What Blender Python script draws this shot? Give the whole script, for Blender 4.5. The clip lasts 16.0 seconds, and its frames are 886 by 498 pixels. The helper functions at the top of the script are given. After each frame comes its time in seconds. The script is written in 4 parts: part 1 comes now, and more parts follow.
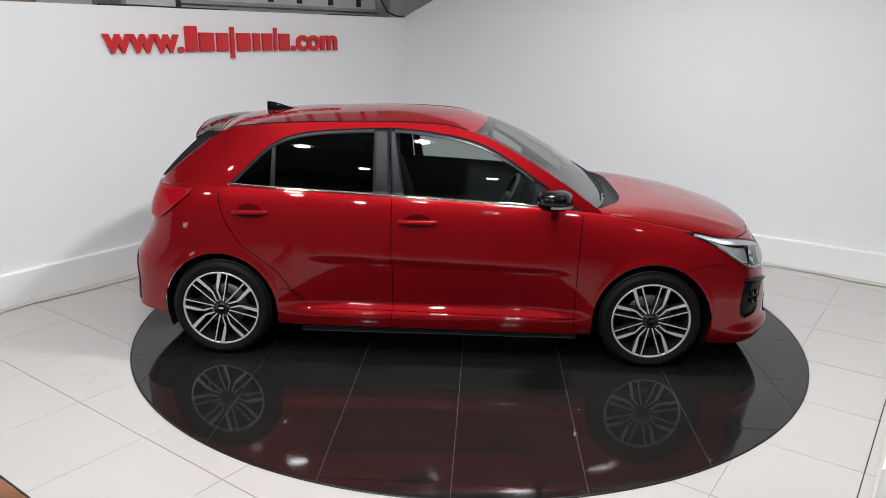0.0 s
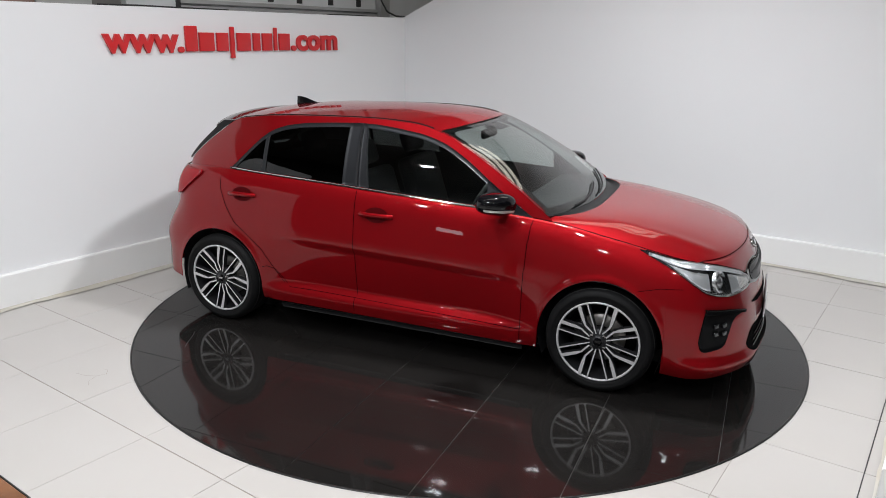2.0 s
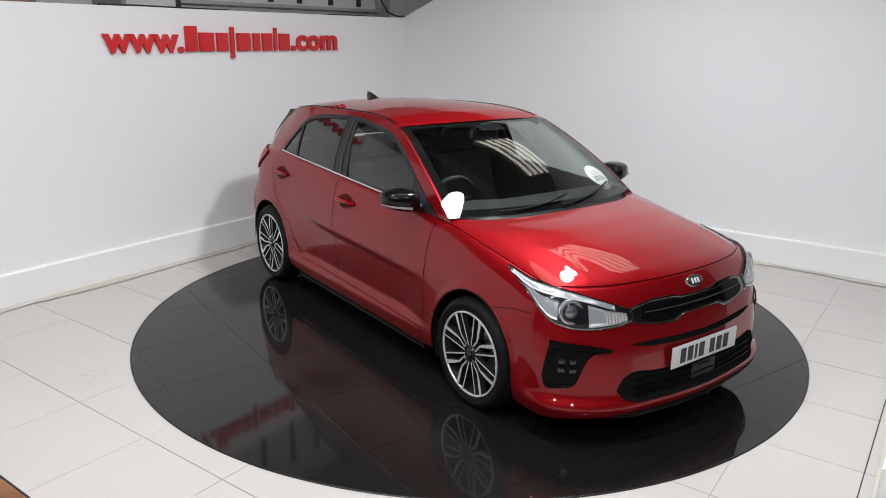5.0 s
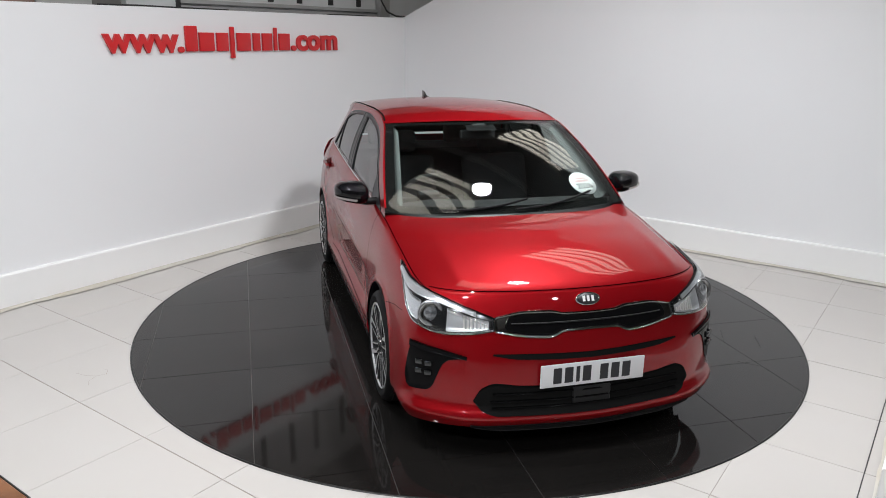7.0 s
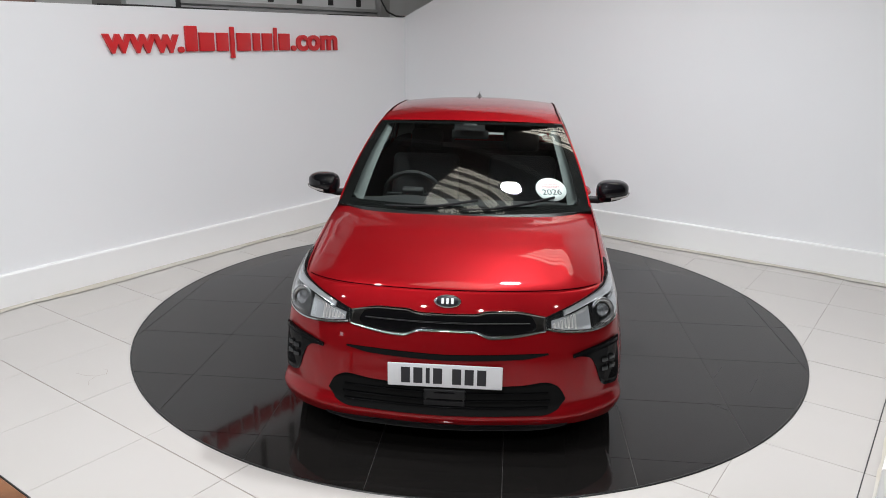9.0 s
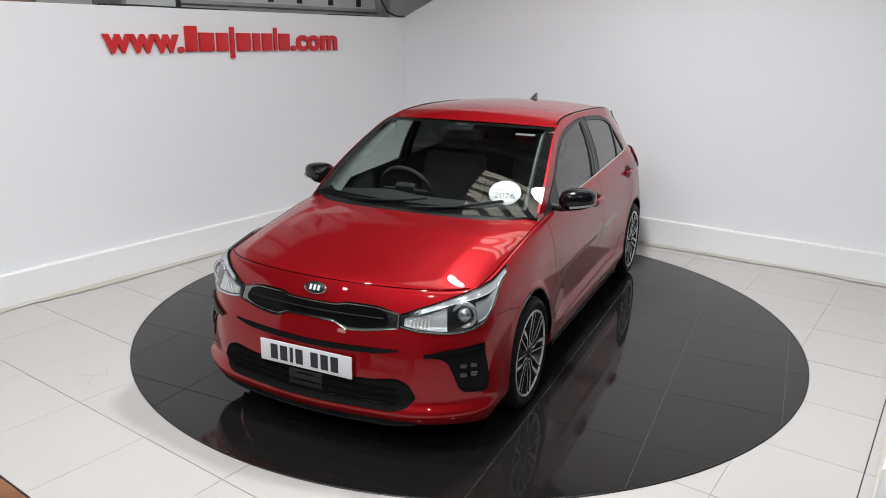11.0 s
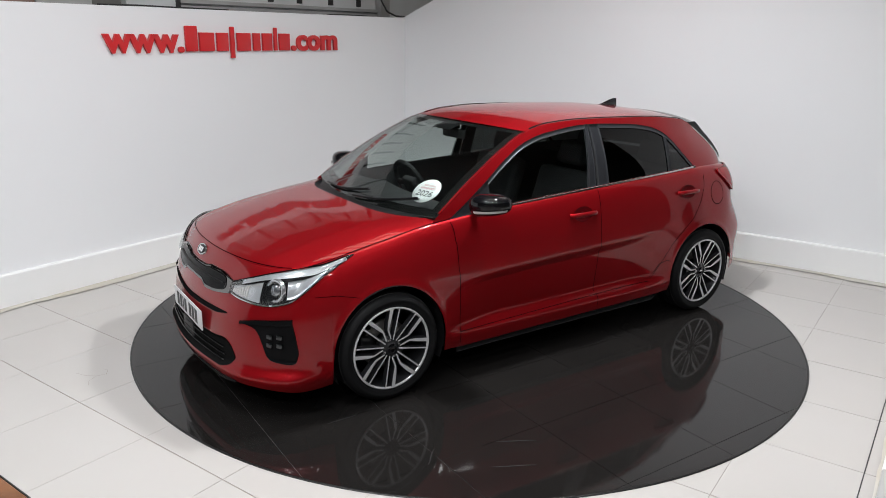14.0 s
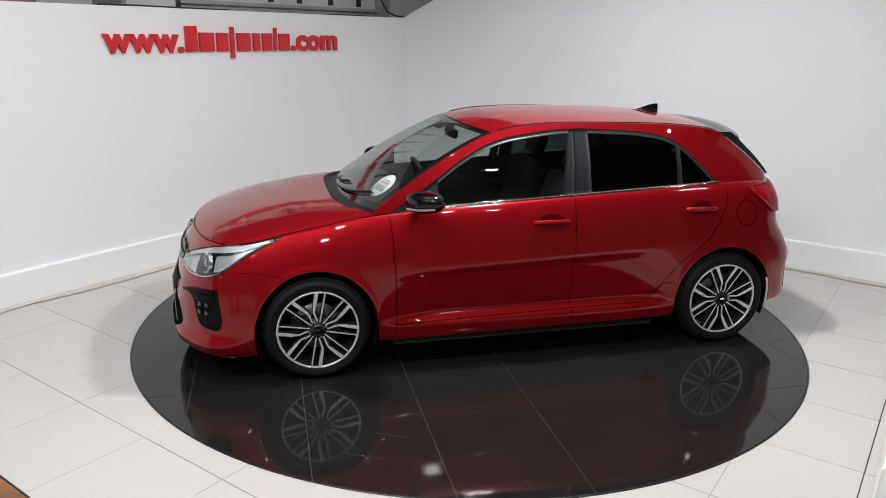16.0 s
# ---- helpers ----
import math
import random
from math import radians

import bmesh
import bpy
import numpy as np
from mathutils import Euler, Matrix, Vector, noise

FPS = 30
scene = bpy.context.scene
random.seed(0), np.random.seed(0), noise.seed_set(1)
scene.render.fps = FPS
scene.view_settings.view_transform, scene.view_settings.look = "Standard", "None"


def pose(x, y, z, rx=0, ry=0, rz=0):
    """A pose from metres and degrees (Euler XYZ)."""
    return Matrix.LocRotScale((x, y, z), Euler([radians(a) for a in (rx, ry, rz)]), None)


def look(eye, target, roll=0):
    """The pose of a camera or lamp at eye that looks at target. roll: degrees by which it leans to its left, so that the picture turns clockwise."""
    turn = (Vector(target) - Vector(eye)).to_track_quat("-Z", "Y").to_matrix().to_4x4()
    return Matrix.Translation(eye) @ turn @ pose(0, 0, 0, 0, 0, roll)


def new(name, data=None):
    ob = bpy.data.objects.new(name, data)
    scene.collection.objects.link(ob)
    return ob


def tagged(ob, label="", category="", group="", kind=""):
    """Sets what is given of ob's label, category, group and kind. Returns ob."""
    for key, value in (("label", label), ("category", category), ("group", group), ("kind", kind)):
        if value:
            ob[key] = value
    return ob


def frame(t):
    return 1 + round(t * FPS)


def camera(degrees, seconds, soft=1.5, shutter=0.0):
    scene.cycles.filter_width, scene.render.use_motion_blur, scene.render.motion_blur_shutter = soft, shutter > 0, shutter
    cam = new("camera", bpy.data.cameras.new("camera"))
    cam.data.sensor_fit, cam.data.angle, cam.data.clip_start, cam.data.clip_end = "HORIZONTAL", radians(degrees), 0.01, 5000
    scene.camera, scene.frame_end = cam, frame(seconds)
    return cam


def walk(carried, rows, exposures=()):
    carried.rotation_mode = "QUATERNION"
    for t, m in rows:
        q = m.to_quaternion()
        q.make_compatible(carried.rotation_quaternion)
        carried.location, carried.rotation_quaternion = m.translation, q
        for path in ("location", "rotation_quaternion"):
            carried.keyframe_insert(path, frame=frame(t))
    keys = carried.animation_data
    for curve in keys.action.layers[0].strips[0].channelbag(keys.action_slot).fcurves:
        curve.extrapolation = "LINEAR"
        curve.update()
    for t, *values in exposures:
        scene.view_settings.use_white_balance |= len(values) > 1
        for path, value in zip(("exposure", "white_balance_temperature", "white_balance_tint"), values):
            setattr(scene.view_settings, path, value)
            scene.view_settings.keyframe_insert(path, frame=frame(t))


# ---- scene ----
cam = camera(62.17, 16.0, soft=0.9)
EYE = look((0, -4.951, 1.909), (-0.165, -0.151, 0.516), 0.79)
walk(cam, [(0, EYE), (16, EYE)])

# ---- light: showroom lamps high under a dark roof, daylight from the open front ----
world = bpy.data.worlds.new("world")
scene.world = world
world.use_nodes = True
world.node_tree.nodes["Background"].inputs[0].default_value = (0.80, 0.86, 1.0, 1)
world.node_tree.nodes["Background"].inputs[1].default_value = 0.05

ROOM = pose(0, 0, 0, 0, 0, -33.5)  # the bay's own axes: u along the back wall, v towards it


def room(u, v, z):
    return ROOM @ Vector((u, v, z))


# ---- materials ----
def mat(name, color, rough=0.5, metal=0.0, **extra):
    m = bpy.data.materials.new(name)
    m.use_nodes = True
    b = m.node_tree.nodes["Principled BSDF"]
    b.inputs["Base Color"].default_value = (*color, 1)
    b.inputs["Roughness"].default_value = rough
    b.inputs["Metallic"].default_value = metal
    for key, value in extra.items():
        b.inputs[key.replace("_", " ")].default_value = value
    return m


def nodes_of(m):
    t = m.node_tree
    return t, t.nodes, t.links, t.nodes["Principled BSDF"]


def vary(m, scale, amount, rough_amount=0.0, bump=0.0, bump_scale=200.0, dark=(0.5, 0.45, 0.4)):
    """Two scales of noise: stains in the colour and roughness, fine grain in the relief."""
    t, n, l, b = nodes_of(m)
    co = n.new("ShaderNodeTexCoord")
    big = n.new("ShaderNodeTexNoise")
    big.inputs["Scale"].default_value, big.inputs["Detail"].default_value = scale, 6
    l.new(co.outputs["Object"], big.inputs["Vector"])
    base = b.inputs["Base Color"].default_value[:]
    ramp = n.new("ShaderNodeMapRange")
    ramp.inputs["From Min"].default_value, ramp.inputs["From Max"].default_value = 0.35, 0.75
    ramp.inputs["To Min"].default_value, ramp.inputs["To Max"].default_value = 0.0, amount
    l.new(big.outputs["Fac"], ramp.inputs["Value"])
    mix = n.new("ShaderNodeMix")
    mix.data_type = "RGBA"
    mix.inputs["A"].default_value = base
    mix.inputs["B"].default_value = (base[0] * dark[0], base[1] * dark[1], base[2] * dark[2], 1)
    l.new(ramp.outputs["Result"], mix.inputs["Factor"])
    l.new(mix.outputs["Result"], b.inputs["Base Color"])
    if rough_amount:
        r = n.new("ShaderNodeMapRange")
        v = b.inputs["Roughness"].default_value
        r.inputs["To Min"].default_value, r.inputs["To Max"].default_value = max(0.02, v - rough_amount), v + rough_amount
        l.new(big.outputs["Fac"], r.inputs["Value"])
        l.new(r.outputs["Result"], b.inputs["Roughness"])
    if bump:
        fine = n.new("ShaderNodeTexNoise")
        fine.inputs["Scale"].default_value, fine.inputs["Detail"].default_value = bump_scale, 4
        l.new(co.outputs["Object"], fine.inputs["Vector"])
        bp = n.new("ShaderNodeBump")
        bp.inputs["Strength"].default_value, bp.inputs["Distance"].default_value = bump, 0.002
        l.new(fine.outputs["Fac"], bp.inputs["Height"])
        l.new(bp.outputs["Normal"], b.inputs["Normal"])
    return m


def glow(name, color, strength):
    return mat(name, color, 0.5, Emission_Color=(*color, 1), Emission_Strength=strength)


M_WALL = vary(mat("wall paint", (0.86, 0.865, 0.88), 0.6), 1.2, 0.10, 0.05, 0.25, 260, (0.86, 0.87, 0.90))
M_SKIRT = vary(mat("skirting paint", (0.88, 0.88, 0.88), 0.4), 2.0, 0.15, 0.08, 0.15, 150, (0.92, 0.91, 0.88))
M_STAIN = vary(mat("stained sealant", (0.60, 0.575, 0.525), 0.7), 4.0, 0.7, 0.1, 0.3, 120, (0.86, 0.80, 0.70))
M_TILE = vary(mat("floor tile", (0.555, 0.530, 0.508), 0.24), 1.6, 0.22, 0.08, 0.03, 60, (0.88, 0.86, 0.82))
M_GROUT = vary(mat("grout", (0.36, 0.32, 0.28), 0.8), 3.0, 0.5, 0, 0.2, 200)
M_DISC = vary(mat("black granite", (0.0125, 0.0115, 0.011), 0.06, Specular_IOR_Level=0.34), 3.0, 0.3, 0.03, 0.01, 40, (1.8, 1.7, 1.6))
M_DGROUT = mat("disc grout", (0.10, 0.096, 0.092), 0.3)
M_EDGE = mat("disc trim", (0.012, 0.012, 0.012), 0.35)
M_SIGN = mat("red acrylic", (0.62, 0.018, 0.022), 0.3)
M_ROOF = vary(mat("dark roof sheet", (0.20, 0.19, 0.18), 0.7), 2.0, 0.5)
M_ROOFLIGHT = vary(mat("translucent roof sheet", (0.75, 0.70, 0.60), 0.6, Emission_Color=(1.0, 0.95, 0.84, 1), Emission_Strength=2.7), 5.0, 0.5)
M_STEEL = vary(mat("grey steel", (0.42, 0.42, 0.42), 0.5, 0.3), 3.0, 0.4)
M_CABLE = mat("black cable", (0.02, 0.02, 0.02), 0.5)
M_LAMP = glow("lamp glow", (1.0, 0.98, 0.94), 30)
M_WOOD = vary(mat("stained wood", (0.22, 0.09, 0.035), 0.35), 9.0, 0.8, 0.1, 0.2, 90, (0.35, 0.3, 0.25))
M_FAR = vary(mat("far hall wall", (0.15, 0.145, 0.14), 0.7), 0.7, 0.5)


def paint():
    m = mat("red metallic paint", (0.268, 0.0034, 0.0068), 0.5, 0.55, Specular_IOR_Level=0.05, Coat_Weight=0.9, Coat_Roughness=0.012, Coat_IOR=1.44)
    t, n, l, b = nodes_of(m)
    co = n.new("ShaderNodeTexCoord")
    fl = n.new("ShaderNodeTexVoronoi")
    fl.inputs["Scale"].default_value = 900
    l.new(co.outputs["Object"], fl.inputs["Vector"])
    r = n.new("ShaderNodeMapRange")
    r.inputs["To Min"].default_value, r.inputs["To Max"].default_value = 0.40, 0.54
    l.new(fl.outputs["Color"], r.inputs["Value"])
    l.new(r.outputs["Result"], b.inputs["Roughness"])
    return m


M_RED = paint()
M_BLACK = mat("gloss black", (0.004, 0.004, 0.005), 0.06, Specular_IOR_Level=0.4)
M_SATIN = vary(mat("satin black plastic", (0.011, 0.011, 0.012), 0.45, Specular_IOR_Level=0.25), 20, 0.3, 0.05, 0.1, 300)
M_PRINT = mat("black glass print", (0.010, 0.010, 0.010), 0.9, Specular_IOR_Level=0.0)
# Black with its gloss muted, standing in for the shade inside recessed pockets.
M_POCKET = mat("muted pocket black", (0.005, 0.005, 0.0055), 0.08, Specular_IOR_Level=0.06)
M_PILLAR = mat("pillar film", (0.018, 0.019, 0.022), 0.35, Specular_IOR_Level=0.3)
M_GAP = mat("shut line", (0.006, 0.001, 0.0015), 0.8, Specular_IOR_Level=0.0)
M_CHROME = mat("chrome", (0.75, 0.75, 0.76), 0.08, 1.0)
M_DCHROME = mat("smoked chrome", (0.22, 0.215, 0.21), 0.16, 1.0)
M_ALLOY = vary(mat("machined alloy", (0.72, 0.72, 0.73), 0.32, 0.3), 30, 0.2, 0.06)
M_ALLOYDARK = mat("dark alloy paint", (0.035, 0.035, 0.038), 0.3, 0.5)
M_TYRE = vary(mat("tyre rubber", (0.0065, 0.0065, 0.007), 0.6, Specular_IOR_Level=0.18), 15, 0.4, 0.08, 0.2, 250, (1.6, 1.6, 1.6))
M_BRAKE = vary(mat("brake steel", (0.30, 0.29, 0.28), 0.4, 0.9), 20, 0.4)
M_CABIN = vary(mat("cabin trim", (0.020, 0.020, 0.0215), 0.7), 12, 0.4, 0.05, 0.2, 400)
M_SEAT = vary(mat("seat cloth", (0.036, 0.036, 0.039), 0.85), 20, 0.4, 0, 0.4, 500)
M_LINING = mat("pale headlining", (0.42, 0.44, 0.43), 0.8)
M_TRIM = mat("grey pillar lining", (0.14, 0.15, 0.147), 0.8)
M_PLATE = mat("plate face", (0.72, 0.72, 0.74), 0.35)
M_INK = mat("plate ink", (0.015, 0.015, 0.02), 0.5)
M_STICKER = mat("sticker face", (0.85, 0.85, 0.85), 0.5)
M_PINK = mat("sticker small print", (0.65, 0.25, 0.27), 0.5)
M_TAIL = mat("red tail lens", (0.34, 0.004, 0.010), 0.15, Specular_IOR_Level=0.3)
M_LAMPBODY = mat("headlight reflector", (0.66, 0.67, 0.69), 0.2, 0.55)
M_LENSEYE = mat("projector lens", (0.26, 0.27, 0.29), 0.12, 0.7, Coat_Weight=1.0)
M_INDICATOR = mat("indicator lens", (0.72, 0.70, 0.68), 0.15, 0.3)
M_FOGLENS = mat("fog lens", (0.065, 0.068, 0.071), 0.12, 0.9)


def glass(name, color, rough=0.0):
    """Tinted pane: a thin sheet that lets light through straight on and mirrors it at a slant."""
    m = bpy.data.materials.new(name)
    m.use_nodes = True
    t = m.node_tree
    t.nodes.remove(t.nodes["Principled BSDF"])
    out = t.nodes["Material Output"]
    tr, gl = t.nodes.new("ShaderNodeBsdfTransparent"), t.nodes.new("ShaderNodeBsdfGlossy")
    tr.inputs["Color"].default_value = (*color, 1)
    gl.inputs["Roughness"].default_value = rough
    lw = t.nodes.new("ShaderNodeLayerWeight")
    lw.inputs["Blend"].default_value = 0.5
    pw, ma = t.nodes.new("ShaderNodeMath"), t.nodes.new("ShaderNodeMath")
    pw.operation, ma.operation = "POWER", "MULTIPLY_ADD"
    pw.inputs[1].default_value = 3.4
    ma.inputs[1].default_value, ma.inputs[2].default_value = 0.90, 0.055
    mx = t.nodes.new("ShaderNodeMixShader")
    t.links.new(lw.outputs["Facing"], pw.inputs[0])
    t.links.new(pw.outputs[0], ma.inputs[0])
    t.links.new(ma.outputs[0], mx.inputs["Fac"])
    t.links.new(tr.outputs[0], mx.inputs[1])
    t.links.new(gl.outputs[0], mx.inputs[2])
    t.links.new(mx.outputs[0], out.inputs["Surface"])
    return m


M_SCREEN = glass("windscreen glass", (0.80, 0.86, 0.84))
M_GLASS = glass("door glass", (0.66, 0.71, 0.69))
M_PRIVACY = glass("privacy glass", (0.045, 0.05, 0.05))
M_CLEAR = glass("headlight cover", (0.90, 0.92, 0.93))


# ---- mesh helpers ----
def mesh_of(name, verts, faces, material, smooth=True):
    me = bpy.data.meshes.new(name)
    me.from_pydata([tuple(v) for v in verts], [], faces)
    if smooth:
        me.polygons.foreach_set("use_smooth", [True] * len(me.polygons))
    me.materials.append(material)
    return me


def link(name, me, parent=None, label="", m=None):
    ob = new(name, me)
    if parent is not None:
        ob.parent = parent
    if m is not None:
        ob.matrix_basis = m
    if label:
        ob["label"] = label
    return ob


def part(name, bm, material, parent=None, label="", smooth=True, angle=40):
    bmesh.ops.recalc_face_normals(bm, faces=bm.faces)
    for f in bm.faces:
        f.smooth = smooth
    if smooth:
        for e in bm.edges:
            if len(e.link_faces) == 2 and e.calc_face_angle(0) > radians(angle):
                e.smooth = False
    me = bpy.data.meshes.new(name)
    bm.to_mesh(me)
    bm.free()
    me.materials.append(material)
    return link(name, me, parent, label)


def box(bm, a, b, m=Matrix.Identity(4), bevel=0.0):
    """A box between two corners, turned by m, its edges rounded by bevel."""
    c = [(a[i] + b[i]) / 2 for i in range(3)]
    d = [abs(b[i] - a[i]) for i in range(3)]
    made = bmesh.ops.create_cube(bm, size=1, matrix=m @ Matrix.Translation(c) @ Matrix.Diagonal((*d, 1)))
    if bevel:
        edges = list({e for v in made["verts"] for e in v.link_edges})
        bmesh.ops.bevel(bm, geom=edges, offset=bevel, segments=3, profile=0.5, affect="EDGES", clamp_overlap=True)
    return bm


def boxes(*items, m=Matrix.Identity(4), bevel=0.0):
    bm = bmesh.new()
    for a, b in items:
        box(bm, a, b, m, bevel)
    return bm


def grid(f, nu, nv, closed=False):
    """Vertices and quads of f(i / nu, j / nv)."""
    verts = [f(i / nu, j / nv) for i in range(nu + 1) for j in range(nv + 1)]
    k = nv + 1
    faces = [(i * k + j, (i + 1) * k + j, (i + 1) * k + j + 1, i * k + j + 1) for i in range(nu) for j in range(nv)]
    return verts, faces


def lathe(profile, n=48, axis="Y"):
    """A turned solid from (radius, height) pairs about the local Y axis."""
    verts, faces = [], []
    for i in range(n):
        a = 2 * math.pi * i / n
        verts += [(r * math.cos(a), h, r * math.sin(a)) for r, h in profile]
    k = len(profile)
    for i in range(n):
        for j in range(k - 1):
            a, b = i * k + j, ((i + 1) % n) * k + j
            faces.append((a, b, b + 1, a + 1))
    return verts, faces


def tube(path, radius, n=8, closed=False):
    """A round rod along a path of points."""
    pts = [Vector(p) for p in path]
    bm = bmesh.new()
    rings = []
    count = len(pts)
    up = Vector((0, 0, 1))
    for i, p in enumerate(pts):
        a = pts[(i - 1) % count] if closed else pts[max(i - 1, 0)]
        b = pts[(i + 1) % count] if closed else pts[min(i + 1, count - 1)]
        d = (b - a).normalized()
        s = d.cross(up)
        s = s.normalized() if s.length > 1e-4 else d.orthogonal().normalized()
        w = s.cross(d)
        rings.append([bm.verts.new(p + (s * math.cos(2 * math.pi * k / n) + w * math.sin(2 * math.pi * k / n)) * radius) for k in range(n)])
    for i in range(count if closed else count - 1):
        a, b = rings[i], rings[(i + 1) % count]
        for k in range(n):
            bm.faces.new((a[k], a[(k + 1) % n], b[(k + 1) % n], b[k]))
    if not closed:
        bm.faces.new(rings[0][::-1])
        bm.faces.new(rings[-1])
    return bm


def curve(*pts):
    """A smooth function of x through (x, value) pairs, without overshoot."""
    xs, ys = np.array([p[0] for p in pts], float), np.array([p[1] for p in pts], float)
    if xs[0] > xs[-1]:
        xs, ys = xs[::-1], ys[::-1]
    d = np.diff(ys) / np.diff(xs)
    m = np.concatenate([[d[0]], [0 if a * b <= 0 else 2 * a * b / (a + b) for a, b in zip(d[:-1], d[1:])], [d[-1]]])

    def f(x):
        x = min(max(x, xs[0]), xs[-1])
        i = min(int(np.searchsorted(xs, x, "right")) - 1, len(xs) - 2)
        h = xs[i + 1] - xs[i]
        t = (x - xs[i]) / h
        return float((2 * t**3 - 3 * t**2 + 1) * ys[i] + (t**3 - 2 * t**2 + t) * h * m[i] + (3 * t**2 - 2 * t**3) * ys[i + 1] + (t**3 - t**2) * h * m[i + 1])

    return f


def smooth(a, b, x):
    t = min(max((x - a) / (b - a), 0), 1)
    return t * t * (3 - 2 * t)


# ---- the bay: walls, skirting, tiled floor ----
WU, WV, WTOP, SK = 2.66, 2.65, 2.095, 0.25


def structure(name, bm, material, label, category, m=ROOM, smooth_=False):
    ob = part(name, bm, material, None, label, smooth_)
    ob.matrix_basis = m
    return tagged(ob, label, category, kind="structure")


def prism(outline, a, b, along="v"):
    """An outline of (p, z) pairs pushed from a to b along u or v."""
    bm = bmesh.new()
    ends = []
    for w in (a, b):
        ends.append([bm.verts.new((p, w, z) if along == "v" else (w, p, z)) for p, z in outline])
    bm.faces.new(ends[0][::-1])
    bm.faces.new(ends[1])
    n = len(outline)
    for i in range(n):
        bm.faces.new((ends[0][i], ends[0][(i + 1) % n], ends[1][(i + 1) % n], ends[1][i]))
    return bm


structure("wall_sign", boxes(((-WU - 0.12, -6.0, -0.1), (-WU, WV, WTOP)), bevel=0.006), M_WALL, "white painted partition wall carrying red sign letters", "wall")
structure("wall_back", prism([(-WU - 0.12, -0.1), (4.6, -0.1), (4.6, 4.2), (2.2, 4.2), (-WU - 0.02, WTOP + 0.01), (-WU - 0.12, WTOP)], WV, WV + 0.14), M_WALL, "white painted back wall with raked top", "wall")
structure("kerb_side", boxes(((WU + 0.06, -0.95, -0.1), (WU + 0.18, WV - 0.034, SK)), bevel=0.006), M_WALL, "low white painted kerb along the open side", "kerb")


def skirting(name, a, b, along):
    """A tall flat skirting with a rounded top edge."""
    t = 0.03
    out = [(0, 0), (t, 0), (t, SK - 0.012), (t - 0.004, SK - 0.004), (t - 0.012, SK), (0, SK)]
    return out, a, b, along


for nm, outline, a, b, al in (
    ("skirting_sign", [(-WU + p, z) for p, z in skirting("", 0, 0, "")[0]], -6.0, WV - 0.03, "v"),
    ("skirting_back", [(WV - p, z) for p, z in skirting("", 0, 0, "")[0]], -WU, 4.6, "u"),
    ("skirting_side", [(WU + 0.06 - p * 1.6, z) for p, z in skirting("", 0, 0, "")[0]], -0.95, WV - 0.03, "v"),
):
    structure(nm, prism(outline, a, b, al), M_SKIRT, "white gloss skirting board with stained foot", "skirting")


def stain_bead(p0, p1, width):
    """A worn, uneven sealant bead along the foot of a skirting."""
    p0, p1 = Vector(p0), Vector(p1)
    n = 90
    side = (p1 - p0).cross(Vector((0, 0, 1))).normalized()
    prof = [(0, 0.0), (0.10, 0.012), (0.30, 0.005), (0.7, 0.0015), (1.0, 0.0004)]

    def f(a, b):
        p = p0.lerp(p1, a)
        w = width * (0.75 + 0.6 * noise.noise(p * 1.7) + 0.25 * noise.noise(p * 7))
        k = b * 4
        i = min(int(k), 3)
        q = [prof[i][c] + (prof[i + 1][c] - prof[i][c]) * (k - i) for c in (0, 1)]
        return p + side * (w * q[0]) + Vector((0, 0, q[1]))

    return grid(f, n, 8)


for p0, p1, w in (((-WU + 0.028, WV, 0.0015), (-WU + 0.028, -6, 0.0015), -0.085), ((WU, WV - 0.028, 0.0015), (-WU, WV - 0.028, 0.0015), -0.075), ((WU + 0.01, -0.95, 0.0015), (WU + 0.01, WV, 0.0015), -0.05)):
    ob = link("sealant_bead", mesh_of("sealant_bead", *stain_bead(p0, p1, w), M_STAIN), m=ROOM)
    tagged(ob, "brown stained sealant along the skirting foot", "sealant", kind="structure")

floor = structure("floor", boxes(((-14, -14, -0.12), (14, 14, -0.006))), M_GROUT, "cream polished tiled showroom floor", "floor")

# ---- the turntable ----
RADIUS = 2.23
turntable = tagged(new("turntable"), "round black polished granite turntable flush with the floor", "turntable")
bm = bmesh.new()
bmesh.ops.create_cone(bm, cap_ends=True, segments=160, radius1=RADIUS, radius2=RADIUS, depth=0.03, matrix=Matrix.Translation((0, 0, -0.0175)))
part("base_disc", bm, M_DGROUT, turntable, "", True)
v, f = lathe([(RADIUS + 0.002, -0.02), (RADIUS + 0.002, 0.0015), (RADIUS - 0.008, 0.0015), (RADIUS - 0.008, -0.02)], 160)
ob = link("edge_trim", mesh_of("edge_trim", [(x, z, y) for x, y, z in v], f, M_EDGE), turntable, "black metal edge trim")


